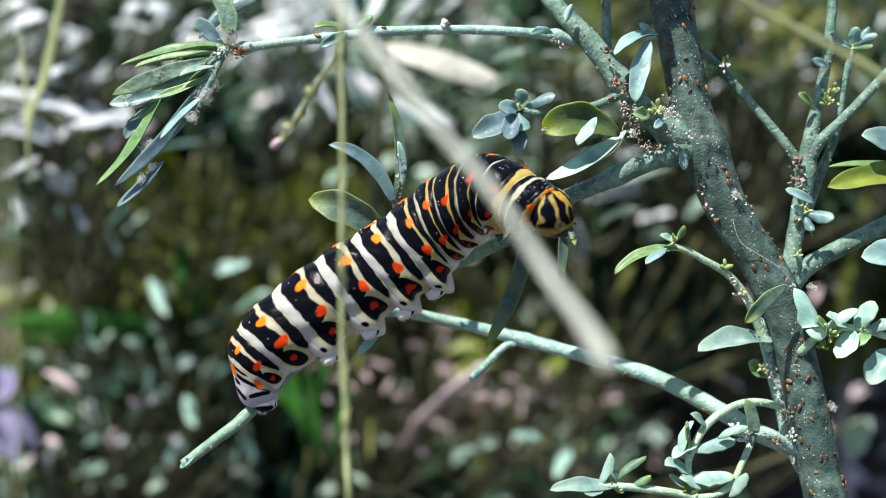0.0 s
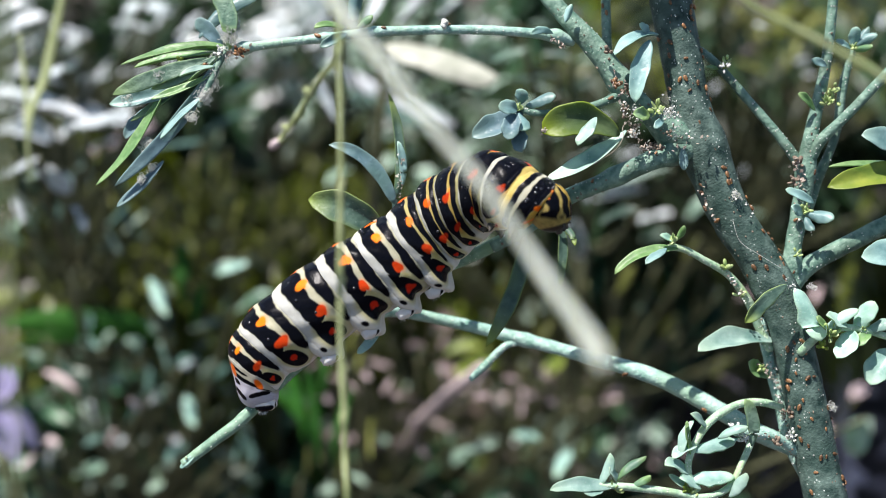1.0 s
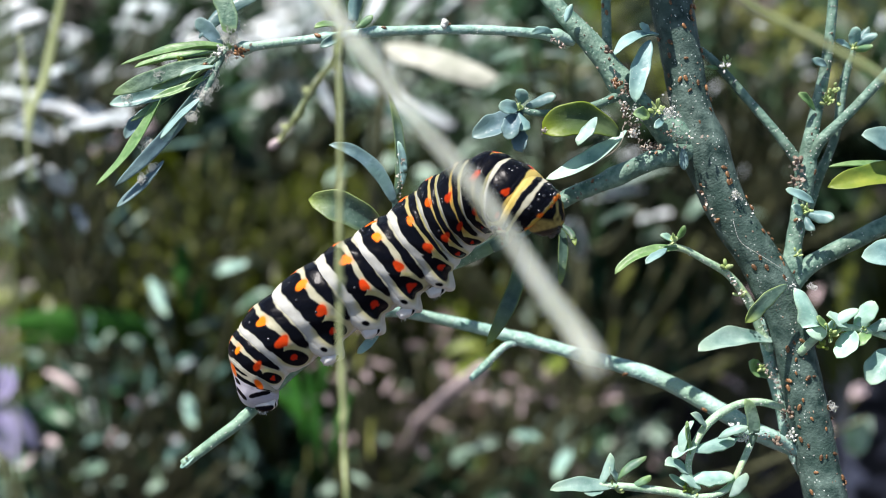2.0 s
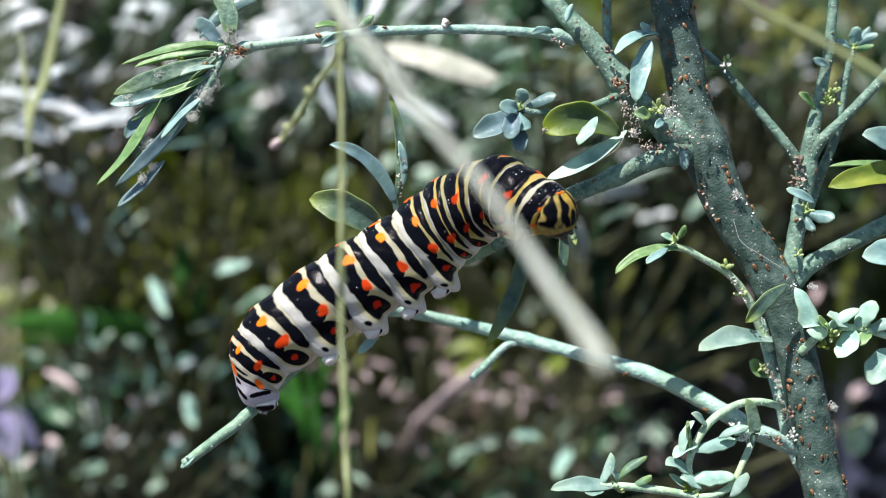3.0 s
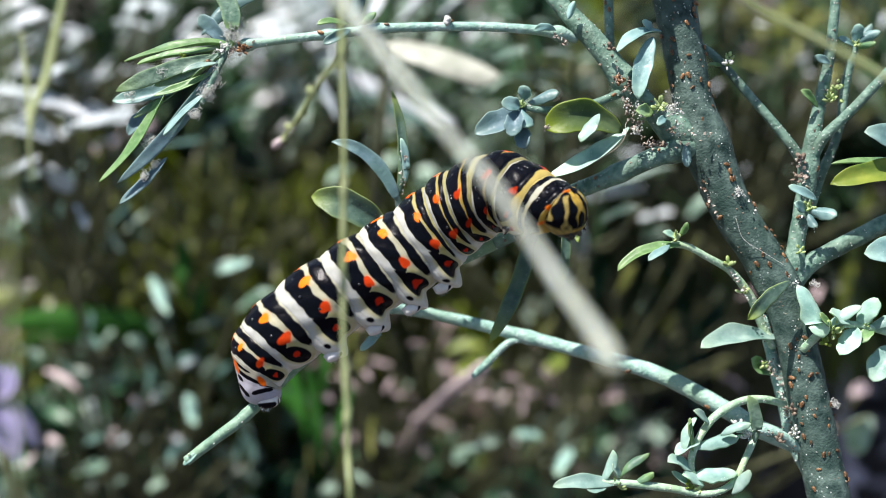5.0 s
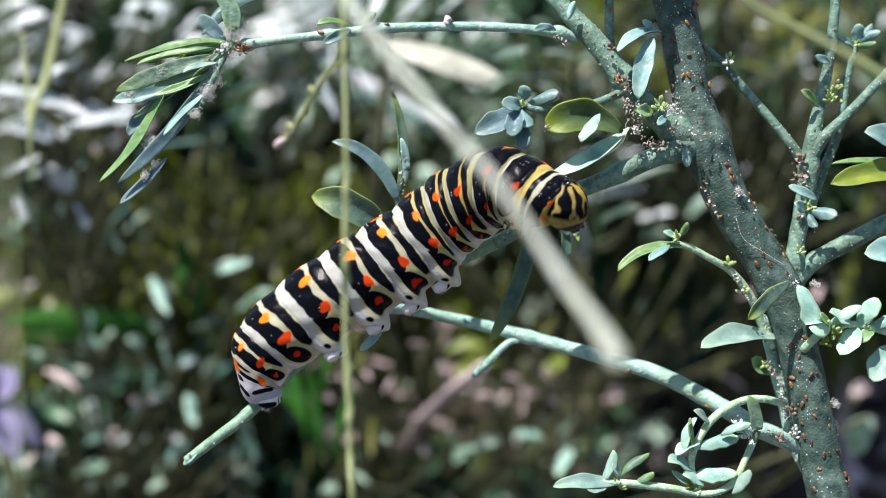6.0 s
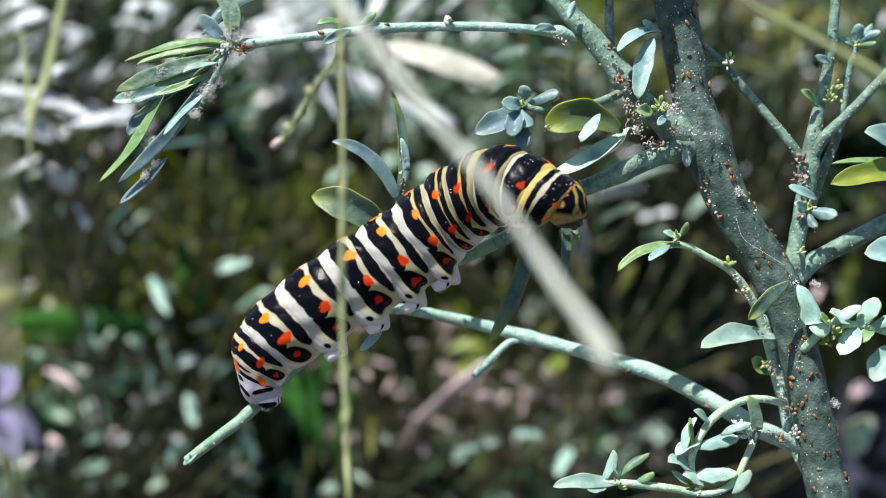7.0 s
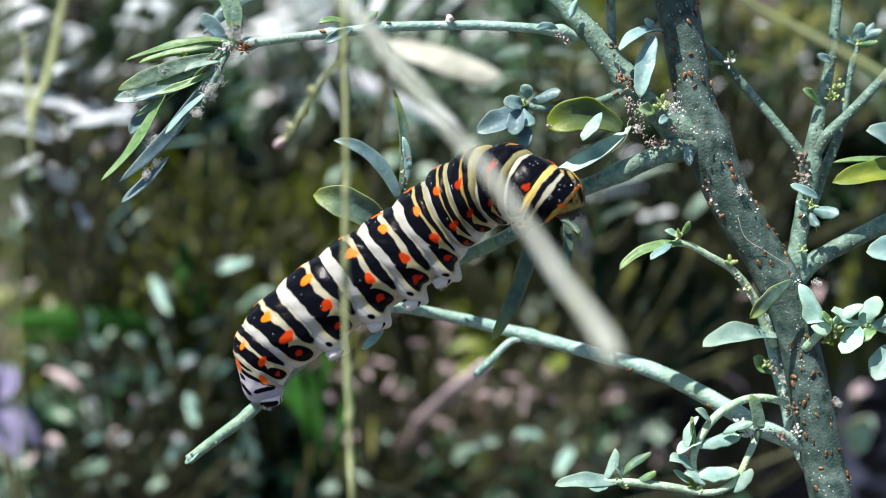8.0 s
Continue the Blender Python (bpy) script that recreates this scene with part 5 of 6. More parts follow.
tagged(caterpillar, "plump caterpillar banded black, white and yellow with orange spots", "caterpillar")

# Shifts of four body stations against their first place: third belly segment, first belly segment, second chest segment, collar (x, y);
# then the head's place and its roll, turn from the viewer and bow in degrees
STATIONS = [
    (0.0, (0, 0), (0, 0), (0, 0), (0, 0), (982, 383), 40, 50, 18),
    (0.5, (0, 0), (1, 1), (3, 1), (5, -1), (989, 382), 36, 52, 18),
    (1.0, (0, -2), (2, -4), (5, -6), (0, -6), (981, 373), 31, 68, 16),
    (1.5, (-1, -4), (2, -6), (7, -3), (-4, 2), (968, 378), 30, 84, 14),
    (2.2, (3, -3), (8, -4), (10, 0), (-4, 2), (972, 381), 30, 74, 16),
    (3.0, (9, -2), (16, -2), (22, 9), (16, 4), (986, 384), 30, 48, 18),
    (3.5, (8, -2), (15, -2), (24, 9), (22, 4), (991, 390), 28, 42, 18),
    (4.0, (9, -4), (16, -6), (26, 4), (20, 1), (989, 382), 34, 58, 18),
    (4.5, (9, -3), (16, -4), (28, 12), (28, 12), (998, 392), 22, 30, 20),
    (5.2, (8, -5), (16, -6), (27, 4), (26, 5), (1000, 386), 26, 44, 20),
    (6.0, (6, -6), (16, -10), (28, -2), (26, -3), (1002, 377), 30, 56, 18),
    (6.5, (5, -8), (15, -13), (30, -5), (24, -6), (999, 371), 31, 70, 16),
    (7.0, (5, -9), (15, -15), (33, -5), (25, -6), (1002, 372), 31, 68, 16),
    (7.5, (4, -11), (14, -20), (32, -4), (22, -9), (993, 360), 31, 76, 14),
    (8.0, (4, -12), (14, -20), (36, -1), (25, -8), (995, 357), 31, 76, 14),
]


def body(row):
    """The body's centre line at one time: segment centres moved by the stations' shifts."""
    ku = [2.5, 6, 8, 10, 11.5]
    kx = [0] + [row[i][0] for i in (1, 2, 3, 4)]
    ky = [0] + [row[i][1] for i in (1, 2, 3, 4)]
    away = 0.8 * max(0, row[7] - 50)
    return [(x + np.interp(i, ku, kx), y + np.interp(i, ku, ky), back, rad, rise, turn - away * {11: 1.0, 10: 0.45}.get(i, 0))
            for i, (x, y, back, rad, rise, turn) in enumerate(SEG)]


def curve_at(seg, u):
    """Centre, radius and tangent at u; segment i reaches from i to i + 1."""
    p = np.array(seg, float)
    p = np.vstack([2 * p[0] - p[1], p, 2 * p[-1] - p[-2], 3 * p[-1] - 2 * p[-2]])

    def val(w):
        w = min(max(w - 0.45, -0.98), NSEG - 0.02)
        i = int(math.floor(w)) + 1
        i = min(max(i, 1), len(p) - 3)
        t = w + 1 - i
        a, b, c, d = p[i - 1], p[i], p[i + 1], p[i + 2]
        return 0.5 * (2 * b + (c - a) * t + (2 * a - 5 * b + 4 * c - d) * t * t + (3 * b - a - 3 * c + d) * t ** 3)
    c = val(u)
    q = at(*c[:3])
    rise, turn = radians(c[4]), radians(c[5])
    tang = (RIGHT * math.cos(rise) + UP * math.sin(rise)) * math.cos(turn) - DEEP * math.sin(turn)
    return q, c[3] * UNIT, tang


def frame_of(q, tang):
    """Axes: x along the body, y towards the back's ridge, z towards the viewer."""
    z = -DEEP
    z = (z - tang * z.dot(tang)).normalized()
    y = z.cross(tang).normalized()
    m = Matrix.Identity(4)
    for k in range(3):
        m[k][0], m[k][1], m[k][2], m[k][3] = tang[k], y[k], z[k], q[k]
    return m


C_BLACK = np.array((0.003, 0.0035, 0.006))
C_WHITE = np.array((0.46, 0.465, 0.425))
C_CREAM = np.array((0.33, 0.305, 0.14))
C_YELLOW = np.array((0.46, 0.31, 0.06))
C_GOLD = np.array((0.42, 0.33, 0.10))
C_ORANGE = np.array((0.56, 0.024, 0.007))
C_AMBER = np.array((0.86, 0.22, 0.008))
C_RIM = np.array((0.44, 0.39, 0.12))
C_LILAC = np.array((0.52, 0.50, 0.56))


def soft(x, e):
    return np.clip(x / e + 0.5, 0, 1)[..., None]


def pattern(i, v, th, length, rad):
    """Skin colour at v (0 to 1 towards the head) and angle th (0 towards the viewer, 90 the back's ridge)."""
    wob = 0.022 * np.sin(np.radians(th) * 4.3 + i * 2.1) + 0.010 * np.sin(np.radians(th) * 9.7 + i * 1.3 + v * 5) + 0.006 * np.sin(np.radians(th) * 21 + i)
    front = min(max((i - 5.5) / 2.5, 0), 1)
    th = np.where(th > 100, 200 - th, th)
    th = np.where(th < -180, th + 360, th)
    th = th + (30 if i >= 10 else 18 if i == 9 else 17 * front) * np.clip((75 - th) / 60, 0, 1)
    e = 0.024
    et = 1.6
    cream = soft(v - 0.55 + wob, 0.12) * soft(th + 34 + 40 * wob, 14)
    tint = C_CREAM if i > 5 else C_CREAM * 0.55 + C_WHITE * 0.45
    base = C_WHITE * (1 - cream) + tint * cream
    gold = front * soft(v - 0.50, 0.06) * soft(0.80 - v, 0.06) * soft(th + 40, 20)
    base = base * (1 - 0.25 * front * soft(th + 40, 20)) + C_CREAM * 0.25 * front * soft(th + 40, 20)
    base = base * (1 - 0.7 * gold) + C_YELLOW * 0.85 * 0.7 * gold
    base = base * (1 - 0.18 * front)
    # Underside painted lighter: light bounced from below is put into the colour.
    low = soft(-52 - th, 16)
    base = base * (1 - low) + np.array((0.68, 0.67, 0.60)) * low
    if i == 0:
        base = base * 0 + C_LILAC * 0.88
        top = 0.6 * soft(v - 0.70, 0.1)
        base = base * (1 - top) + C_CREAM * 1.05 * top
        def bar(v0, hv, t0, ht, tilt=0.0):
            q = np.clip(1 - ((th - t0) / ht) ** 4, 0, 1)
            return soft(hv * np.sqrt(q) - np.abs(v - v0 - (th - t0) * tilt + 0.6 * wob), e) * soft(q, 0.1)
        m = bar(0.99, 0.06, 52, 44)
        for spec in ((0.76, 0.085, 26, 38, 0.0008), (0.72, 0.03, -28, 22, -0.003), (0.46, 0.095, -14, 30, -0.008), (0.55, 0.09, 52, 13, 0), (0.20, 0.10, 48, 25, 0.004)):
            m = np.maximum(m, bar(*spec))
        out = base * (1 - m) + C_BLACK * m
        for st in (78, 54, -16):
            d = np.hypot((v - 0.87) * length, np.radians(th - st) * rad)
            k = soft(9 * UNIT - d, 3 * UNIT)
            out = out * (1 - k) + (C_ORANGE * 0.5 + C_AMBER * 0.5) * k
        return out
    if i == 11:
        out = C_CREAM * np.ones_like(base)
        w = soft(th - 10, 30)
        out = out * (1 - 0.6 * w) + C_WHITE * 0.6 * w
        k = soft(0.05 - v + wob, e) * soft(th + 50, 20)
        out = out * (1 - k) + C_GOLD * k
        m = np.maximum(soft(0.24 - v + wob, e) * soft(v - 0.05 - wob, e), soft(0.245 - np.abs(v - 0.615 + wob), e)) * soft(th + 66, 12)
        out = out * (1 - m) + C_BLACK * m
        k = soft(v - 0.87 + wob, e)
        out = out * (1 - k) + C_YELLOW * k
        for st in (60, 20, -25):
            d = np.hypot((v - 0.97) * length, np.radians(th - st) * rad)
            k = soft(6.5 * UNIT - d, 3 * UNIT)
            out = out * (1 - k) + (C_AMBER * 0.7 + C_ORANGE * 0.3) * k
        return out
    cv = 0.41 - 0.02 * front
    half = 0.202 + 0.075 * front
    if i == 9:
        half = 0.31
    if i == 10:
        cv, half = 0.44, 0.38
    taper = np.clip((th + 25) / 14, 0, 1) ** 0.5
    main = soft(half * taper * (1 + 0.14 * np.sin(np.radians(th) * 6 + i)) - np.abs(v - cv + wob), e) * soft(th + 25, et * 2)
    q = 1 - ((th + 47) / 22.0) ** 2
    broad = 0.25 + 0.01 * front
    across = v - cv - 0.03 + (th + 45) * 0.003
    patch = soft(broad * np.clip(q, 0, 1) ** 0.42 - np.abs(across), e) * soft(q, 0.1)
    rim = soft((broad + 0.13) * np.sqrt(np.clip(1 - ((th + 47) / 28.0) ** 2, 0, 1)) - np.abs(across - 0.04), 0.12) * 0.62
    base = base * (1 - rim) + C_RIM * rim
    link = soft(half * 0.55 - np.abs(v - cv + 0.09), e) * soft(12 - np.abs(th + 27), et * 2)
    plain_half = (0.150 if i == 9 else 0.122 - 0.005 * front) * np.clip((th + 52) / 34, 0, 1) ** 0.5
    plain = soft(plain_half * (1 + 0.22 * np.sin(np.radians(th) * 3 + i * 2)) - np.abs(v - 0.865 + wob * 0.8), e) * soft(th + 48, 6)
    m = np.maximum(np.maximum(main, patch), np.maximum(link, plain))
    if i == 10:
        m = main
        y = soft(v - 0.78, e)
        base = base * (1 - y) + C_GOLD * y
    out = base * (1 - m) + C_BLACK * m
    if i in (3, 4, 5, 6):
        d = np.hypot((v - 0.06) * length, np.radians(th + 55) * rad * 1.35)
        k = soft(5.4 * UNIT - d, 2 * UNIT)
        out = out * (1 - k) + C_BLACK * k
    for st, big, amber in ((80, 7.5, 0.5), (34, 8.8, 0.9), (-12, 9.4, 0.15), (-46, 7.0, 0.0)):
        vs = cv + (half * 0.78 if st > -40 else 0.05)
        if i == 10:
            vs = 0.66
        wide = (v - vs) * length * (0.9 + 0.22 * math.sin(i * 5.1 + st)) * (1.5 if i in (9, 10) else 1.0)
        d = np.hypot(wide, np.radians(th - st + 3 * math.sin(i * 3 + st)) * rad * 0.95) + 1.4 * UNIT * np.sin(5 * np.arctan2(wide, np.radians(th - st) * rad) * 0.5 + i)
        k = soft(0.98 * big * UNIT * (0.72 if i in (1, 9, 10) else 1 - 0.26 * front) - d, 2.5 * UNIT)
        am = amber * (1 - 0.85 * front)
        halo = soft(big * UNIT * 1.25 - d, 7 * UNIT) * soft(v - vs, 0.1) * 0.45 * (1 - m)
        out = out * (1 - halo) + C_AMBER * halo
        out = out * (1 - k) + (C_ORANGE * (1 - am) + C_AMBER * am) * (1 - 0.35 * front) * k
    return out


def segment_mesh(i, home):
    """One ring of the body, built on the body's first curve and stored in its own axes."""
    rows, ring = 84, 300
    u0, u1 = (i - (0.34 if i in (3, 4, 5, 6) else 0.16), i + 1.16) if i else (-0.22, 1.16)
    if i == NSEG - 1:
        u1 = i + 1.06
    verts = np.zeros((rows, ring, 3))
    cols = np.zeros((rows, ring, 4))
    th = np.linspace(-180, 180, ring, endpoint=False) + 0.0001
    q_a, _, _ = curve_at(SEG, i)
    q_b, _, _ = curve_at(SEG, i + 1)
    length = (q_b - q_a).length
    inv = home.inverted()
    for j in range(rows):
        u = u0 + (u1 - u0) * j / (rows - 1)
        v = u - i
        q, rad, tang = curve_at(SEG, u)
        m = inv @ frame_of(q, tang)
        bulge = 0.915 + 0.085 * max(0.0, math.sin(math.pi * min(max(v, 0), 1))) ** 0.6
        # a fine crease between the spotted and the plain band
        bulge -= 0.012 * math.exp(-((v - 0.72) / 0.05) ** 2)
        if v < 0:
            bulge -= 0.9 * v * v * 4
        if v > 1:
            bulge -= 0.9 * (v - 1) ** 2 * 4
        if i == 0:
            s = min(1.0, (u - u0) / 0.6)
            bulge = max(0.02, math.sqrt(max(0, 1 - (1 - s) ** 2.2)))
        if i == NSEG - 1 and v > 0.86:
            bulge *= math.sqrt(max(0.2, 1 - ((v - 0.86) / 0.21) ** 2))
        a = np.radians(th)
        lump = 1 + 0.012 * np.sin(a * 5 + i) + 0.008 * np.sin(a * 11 + v * 9 + i * 3)
        # the belly hangs in soft folds behind and is flatter in front
        deep = (-0.10, 0.03, 0.09, 0.08, 0.06, 0.04, 0.0, -0.04, -0.08, -0.10, -0.10, -0.10)[i]
        sq = np.where(np.sin(a) < 0, 1 + deep * np.sin(a) ** 2, 1.0)
        if i in (3, 4, 5, 6):
            knob = np.exp(-(np.abs(th + 72) / 25.0) ** 3) + np.exp(-(np.abs(th + 112) / 25.0) ** 3)
            lump = lump + 0.37 * knob * math.exp(-(abs(v - 0.03) / 0.30) ** 4)
        rr = rad * bulge * lump * sq
        local = np.stack([np.zeros_like(a), np.sin(a) * rr, np.cos(a) * rr], -1)
        mm = np.array(m)
        verts[j] = local @ mm[:3, :3].T + mm[:3, 3]
        cols[j, :, :3] = pattern(i, np.full_like(th, v), th, length, rad)
        cols[j, :, 3] = 1
    faces = []
    for j in range(rows - 1):
        for k in range(ring):
            k2 = (k + 1) % ring
            faces.append((j * ring + k, j * ring + k2, (j + 1) * ring + k2, (j + 1) * ring + k))
    faces.append(tuple(range(ring - 1, -1, -1)))
    faces.append(tuple(range((rows - 1) * ring, rows * ring)))
    me = mesh_of("body_segment", verts.reshape(-1, 3), faces, SKIN)
    ca = me.color_attributes.new("colour", 'FLOAT_COLOR', 'POINT')
    ca.data.foreach_set("color", cols.reshape(-1).astype(np.float32))
    return me


def lobe_mesh(name, length, r0, dots, lean=0.0, flare=0.45):
    """A stubby leg that hangs along -y from the origin, with black dots (height, angle, size) and a soft fringed sole."""
    rows, ring = 40, 72
    verts, cols, faces = [], [], []
    for j in range(rows):
        s = j / (rows - 1)
        r = r0 * (1.0 + flare * (1 - s) ** 3) * (1 if s < 0.5 else math.sqrt(max(0.0, 1 - ((s - 0.5) / 0.5) ** 3)) * 0.98 + 0.02)
        for k in range(ring):
            a = 2 * math.pi * k / ring
            verts.append((math.sin(a) * r + lean * s * length, -s * length, math.cos(a) * r * 0.8))
            # Raised white here too, as if light came up from below.
            c = np.array((0.70, 0.69, 0.65))
            for ds, da, dr in dots:
                dd = math.hypot((s - ds) * length, ((a - da + math.pi) % (2 * math.pi) - math.pi) * r0)
                t = min(max((dr - dd) / (2 * UNIT) + 0.5, 0), 1)
                c = c * (1 - t) + C_BLACK * t
            cols += [*c, 1]
    for j in range(rows - 1):
        for k in range(ring):
            k2 = (k + 1) % ring
            faces.append((j * ring + k2, j * ring + k, (j + 1) * ring + k, (j + 1) * ring + k2))
    faces.append(tuple(range(ring)))
    me = mesh_of(name, verts, faces, SKIN)
    ca = me.color_attributes.new("colour", 'FLOAT_COLOR', 'POINT')
    ca.data.foreach_set("color", np.array(cols, np.float32))
    return me


def head_mesh():
    rows, ring = 70, 140
    verts, cols, faces = [], [], []
    for j in range(rows):
        f = math.pi * j / (rows - 1)
        for k in range(ring):
            a = 2 * math.pi * k / ring
            x, y, z = -math.cos(f), math.sin(f) * math.cos(a), math.sin(f) * math.sin(a)
            cleft = 1 - 0.06 * math.exp(-(z / 0.12) ** 2) * max(0, y + 0.3)
            lobe = 1 + 0.05 * math.exp(-((abs(z) - 0.45) / 0.25) ** 2) * max(0, y) - 0.10 * max(0, -y - 0.5) + 0.015 * noise.noise((x * 5, y * 5, z * 5))
            flatten = 0.86 if x > 0 else 1.0
            verts.append((x * 39 * UNIT * flatten * lobe, y * 44 * UNIT * cleft * lobe, z * 43 * UNIT * lobe * (1 - 0.18 * max(0, -y))))
            front_face = math.degrees(math.atan2(abs(z), x * 0.944 - y * 0.33)) < 24
            c = C_YELLOW if front_face else C_CREAM * 0.45 + C_YELLOW * 0.5
            c = c * (0.85 + 0.3 * noise.noise((x * 6, y * 6, z * 6)))
            # dark stripes that fan out from the crown over the face
            pc = x * 0.33 + y * 0.944
            fan = math.degrees(math.atan2(abs(z), x * 0.944 - y * 0.33))
            rho = math.degrees(math.acos(max(-1, min(1, pc))))
            t = 0.0
            fan += 22 * noise.noise((x * 2.0 + 3, y * 2.0, z * 2.0))
            for mid, wide in ((27, 10), (70, 17), (118, 17)):
                t = max(t, min(max((wide * (0.6 + rho / 150) - abs(fan - mid)) / 4 + 0.5, 0), 1))
            if rho > 62:
                t = max(t, min(max((6 + (rho - 62) * 0.25 - fan) / 3 + 0.5, 0), 1))
            t *= min(max((rho - 11) / 5, 0), 1) * min(max((108 - rho) / 8, 0), 1)
            c = c * (1 - t) + C_BLACK * t
            crown = min(max((24 + 8 * noise.noise((x * 4, y * 4, z * 4 + 7)) - rho) / 4 + 0.5, 0), 1) * min(max((abs(z) - 0.07) / 0.05, 0), 1)
            c = c * (1 - crown) + C_BLACK * crown
            # Dark brown mouth area, with the shadow under the head painted in.
            if y < -0.62:
                t = min((-0.62 - y) / 0.08, 1)
                c = c * (1 - t) + np.array((0.035, 0.028, 0.022)) * t
            cols += [*c, 1]
    for j in range(rows - 1):
        for k in range(ring):
            k2 = (k + 1) % ring
            faces.append((j * ring + k2, j * ring + k, (j + 1) * ring + k, (j + 1) * ring + k2))
    me = mesh_of("head", verts, faces, SKIN)
    ca = me.color_attributes.new("colour", 'FLOAT_COLOR', 'POINT')
    ca.data.foreach_set("color", np.array(cols, np.float32))
    return me


def claw_mesh(length, r):
    pts = [Vector((0.15 * length * math.sin(s * 2), -length * s, 0.1 * length * s)) for s in (0, .2, .4, .6, .8, 1)]
    return mesh_of("leg", *tube(pts, [r, r, r * .8, r * .6, r * .4, r * .12], 8, 0), LEG_DARK)


def head_pose(row):
    """The head's place and turn; its own axes are x out of the face, y up to the crown."""
    (x, y), roll, turn, bow = row[5:9]
    base = Matrix.Identity(4)
    for k in range(3):
        base[k][0], base[k][1], base[k][2] = -DEEP[k], UP[k], -RIGHT[k]
    spin = Matrix.Rotation(radians(roll), 4, -DEEP) @ Matrix.Rotation(radians(turn), 4, UP) @ Matrix.Rotation(radians(bow), 4, RIGHT)
    return Matrix.Translation(at(x - 4 - 0.12 * max(0, turn - 55), y - 5, -8.6 + 0.05 * max(0, turn - 55))) @ spin @ base


def seg_pose(row, i):
    q, _, tang = curve_at(body(row), i + 0.5)
    return frame_of(q, tang)


def bristles(parent, centre, axis, spread, count, length, seed):
    """Short pale hairs round a leg or the tail."""
    r = random.Random(seed)
    verts, faces = [], []
    axis = Vector(axis).normalized()
    for _ in range(count):
        d = (axis + Vector((r.gauss(0, .55), r.gauss(0, .55), r.gauss(0, .55)))).normalized()
        p = Vector(centre) + d * spread * UNIT
        q = p + (d + Vector((r.gauss(0, .2), r.gauss(0, .2), r.gauss(0, .2)))) * (length * r.uniform(0.6, 1.3) * UNIT)
        v, f = tube([p, p.lerp(q, 0.5), q], [0.5 * UNIT, 0.4 * UNIT, 0.12 * UNIT], 4, 0)
        o = len(verts)
        verts += v
        faces += [tuple(k + o for k in g) for g in f]
    part("bristle", mesh_of("bristle", verts, faces, WAX), parent, "fine pale bristles", kind="stuff")


def glint_bumps(parent, i, home, seed):
    """Small glossy bumps added over the black bands of one ring to make sun glints."""
    r = random.Random(seed)
    inv = home.inverted()
    spots = []
    for _ in range(14 if i > 8 else 8 if i > 6 else 3):
        v = r.uniform(0.45, 0.80) if i == 11 else r.uniform(0.27, 0.55)
        th = radians(r.uniform(-12, 82))
        q, rad, tang = curve_at(SEG, i + v)
        m = inv @ frame_of(q, tang)
        n = Vector((0, math.sin(th), math.cos(th)))
        p = m @ (n * rad * 0.97)
        lean = Vector((r.gauss(0, .6), r.gauss(0, .6), r.gauss(0, .6)))
        spots.append((p, m.to_3x3() @ (n + lean), 7 * UNIT, r.uniform(2.0, 3.6) * UNIT))
    part("wart", blob_mesh("wart", spots, GLINT_BUMP, 10), parent, "small glossy bumps added to catch sun glints", kind="stuff")


segments = []
for i in range(NSEG):
    home = seg_pose(STATIONS[0], i)
    label = {0: "pale tail end with small black marks", NSEG - 1: "collar ring with black and yellow bands"}.get(i, "")
    ob = part("body_segment", segment_mesh(i, home), caterpillar, label)
    ob.matrix_basis = E0.inverted() @ home
    segments.append(ob)
    rad = SEG[i][3] * UNIT
    if i:
        glint_bumps(ob, i, home, 500 + i)
    if i in (3, 4, 5, 6):
        for side in (1, -1):
            leg = part("proleg", lobe_mesh("proleg", 16 * UNIT, 17 * UNIT, [(0.8, 0.9, 4 * UNIT)], flare=0.1), ob, "white stubby proleg sole with a dark edge")
            leg.matrix_basis = pose(-38 * UNIT, -82 * UNIT, side * rad * 0.36, side * -14, 0, -10)
    if i == 0:
        for side in (1, -1):
            leg = part("proleg", lobe_mesh("proleg", 29 * UNIT, 19 * UNIT, [(0.97, a * 0.35, 10 * UNIT) for a in range(-5, 3)] + [(0.62, 1.5, 5 * UNIT)], flare=0.0), ob, "pale hind clasper with a black mark")
            leg.matrix_basis = pose(-5 * UNIT, -16 * UNIT, side * 14 * UNIT, side * -6, 0, -62)
    if i == 0:
        bristles(ob, (-24 * UNIT, -22 * UNIT, 14 * UNIT), (-0.9, -0.4, 0.1), 11, 26, 5, 59)
    if i in (3, 4, 5, 6):
        bristles(ob, (-44 * UNIT, -86 * UNIT, rad * 0.27), (-0.3, -1, 0.25), 12, 18, 4, 60 + i)
    if i in (9, 10, 11):
        for side in (1, -1):
            leg = part("leg", claw_mesh((26 if i == 11 else 14 if i == 10 else 8) * UNIT, 6.5 * UNIT), ob, "small dark pointed leg")
            leg.matrix_basis = pose(0, -rad * 0.86, side * rad * 0.32, side * -15, 0, 15)
home = seg_pose(STATIONS[0], NSEG - 1)
for th in (68, 22):
    q, rad, tang = curve_at(SEG, NSEG - 1 + 0.93)
    n = Vector((0, math.sin(radians(th)), math.cos(radians(th))))
    mk = home.inverted() @ frame_of(q, tang)
    part("collar_knob", blob_mesh("collar_knob", [(mk @ (n * rad * 0.83), mk.to_3x3() @ (n + Vector((0.5, 0, 0))), 9 * UNIT, 4.2 * UNIT)], KNOB, 10), segments[-1], "small orange knob")
head = part("head", head_mesh(), caterpillar, "yellow head with black stripes")
head.matrix_basis = E0.inverted() @ head_pose(STATIONS[0])
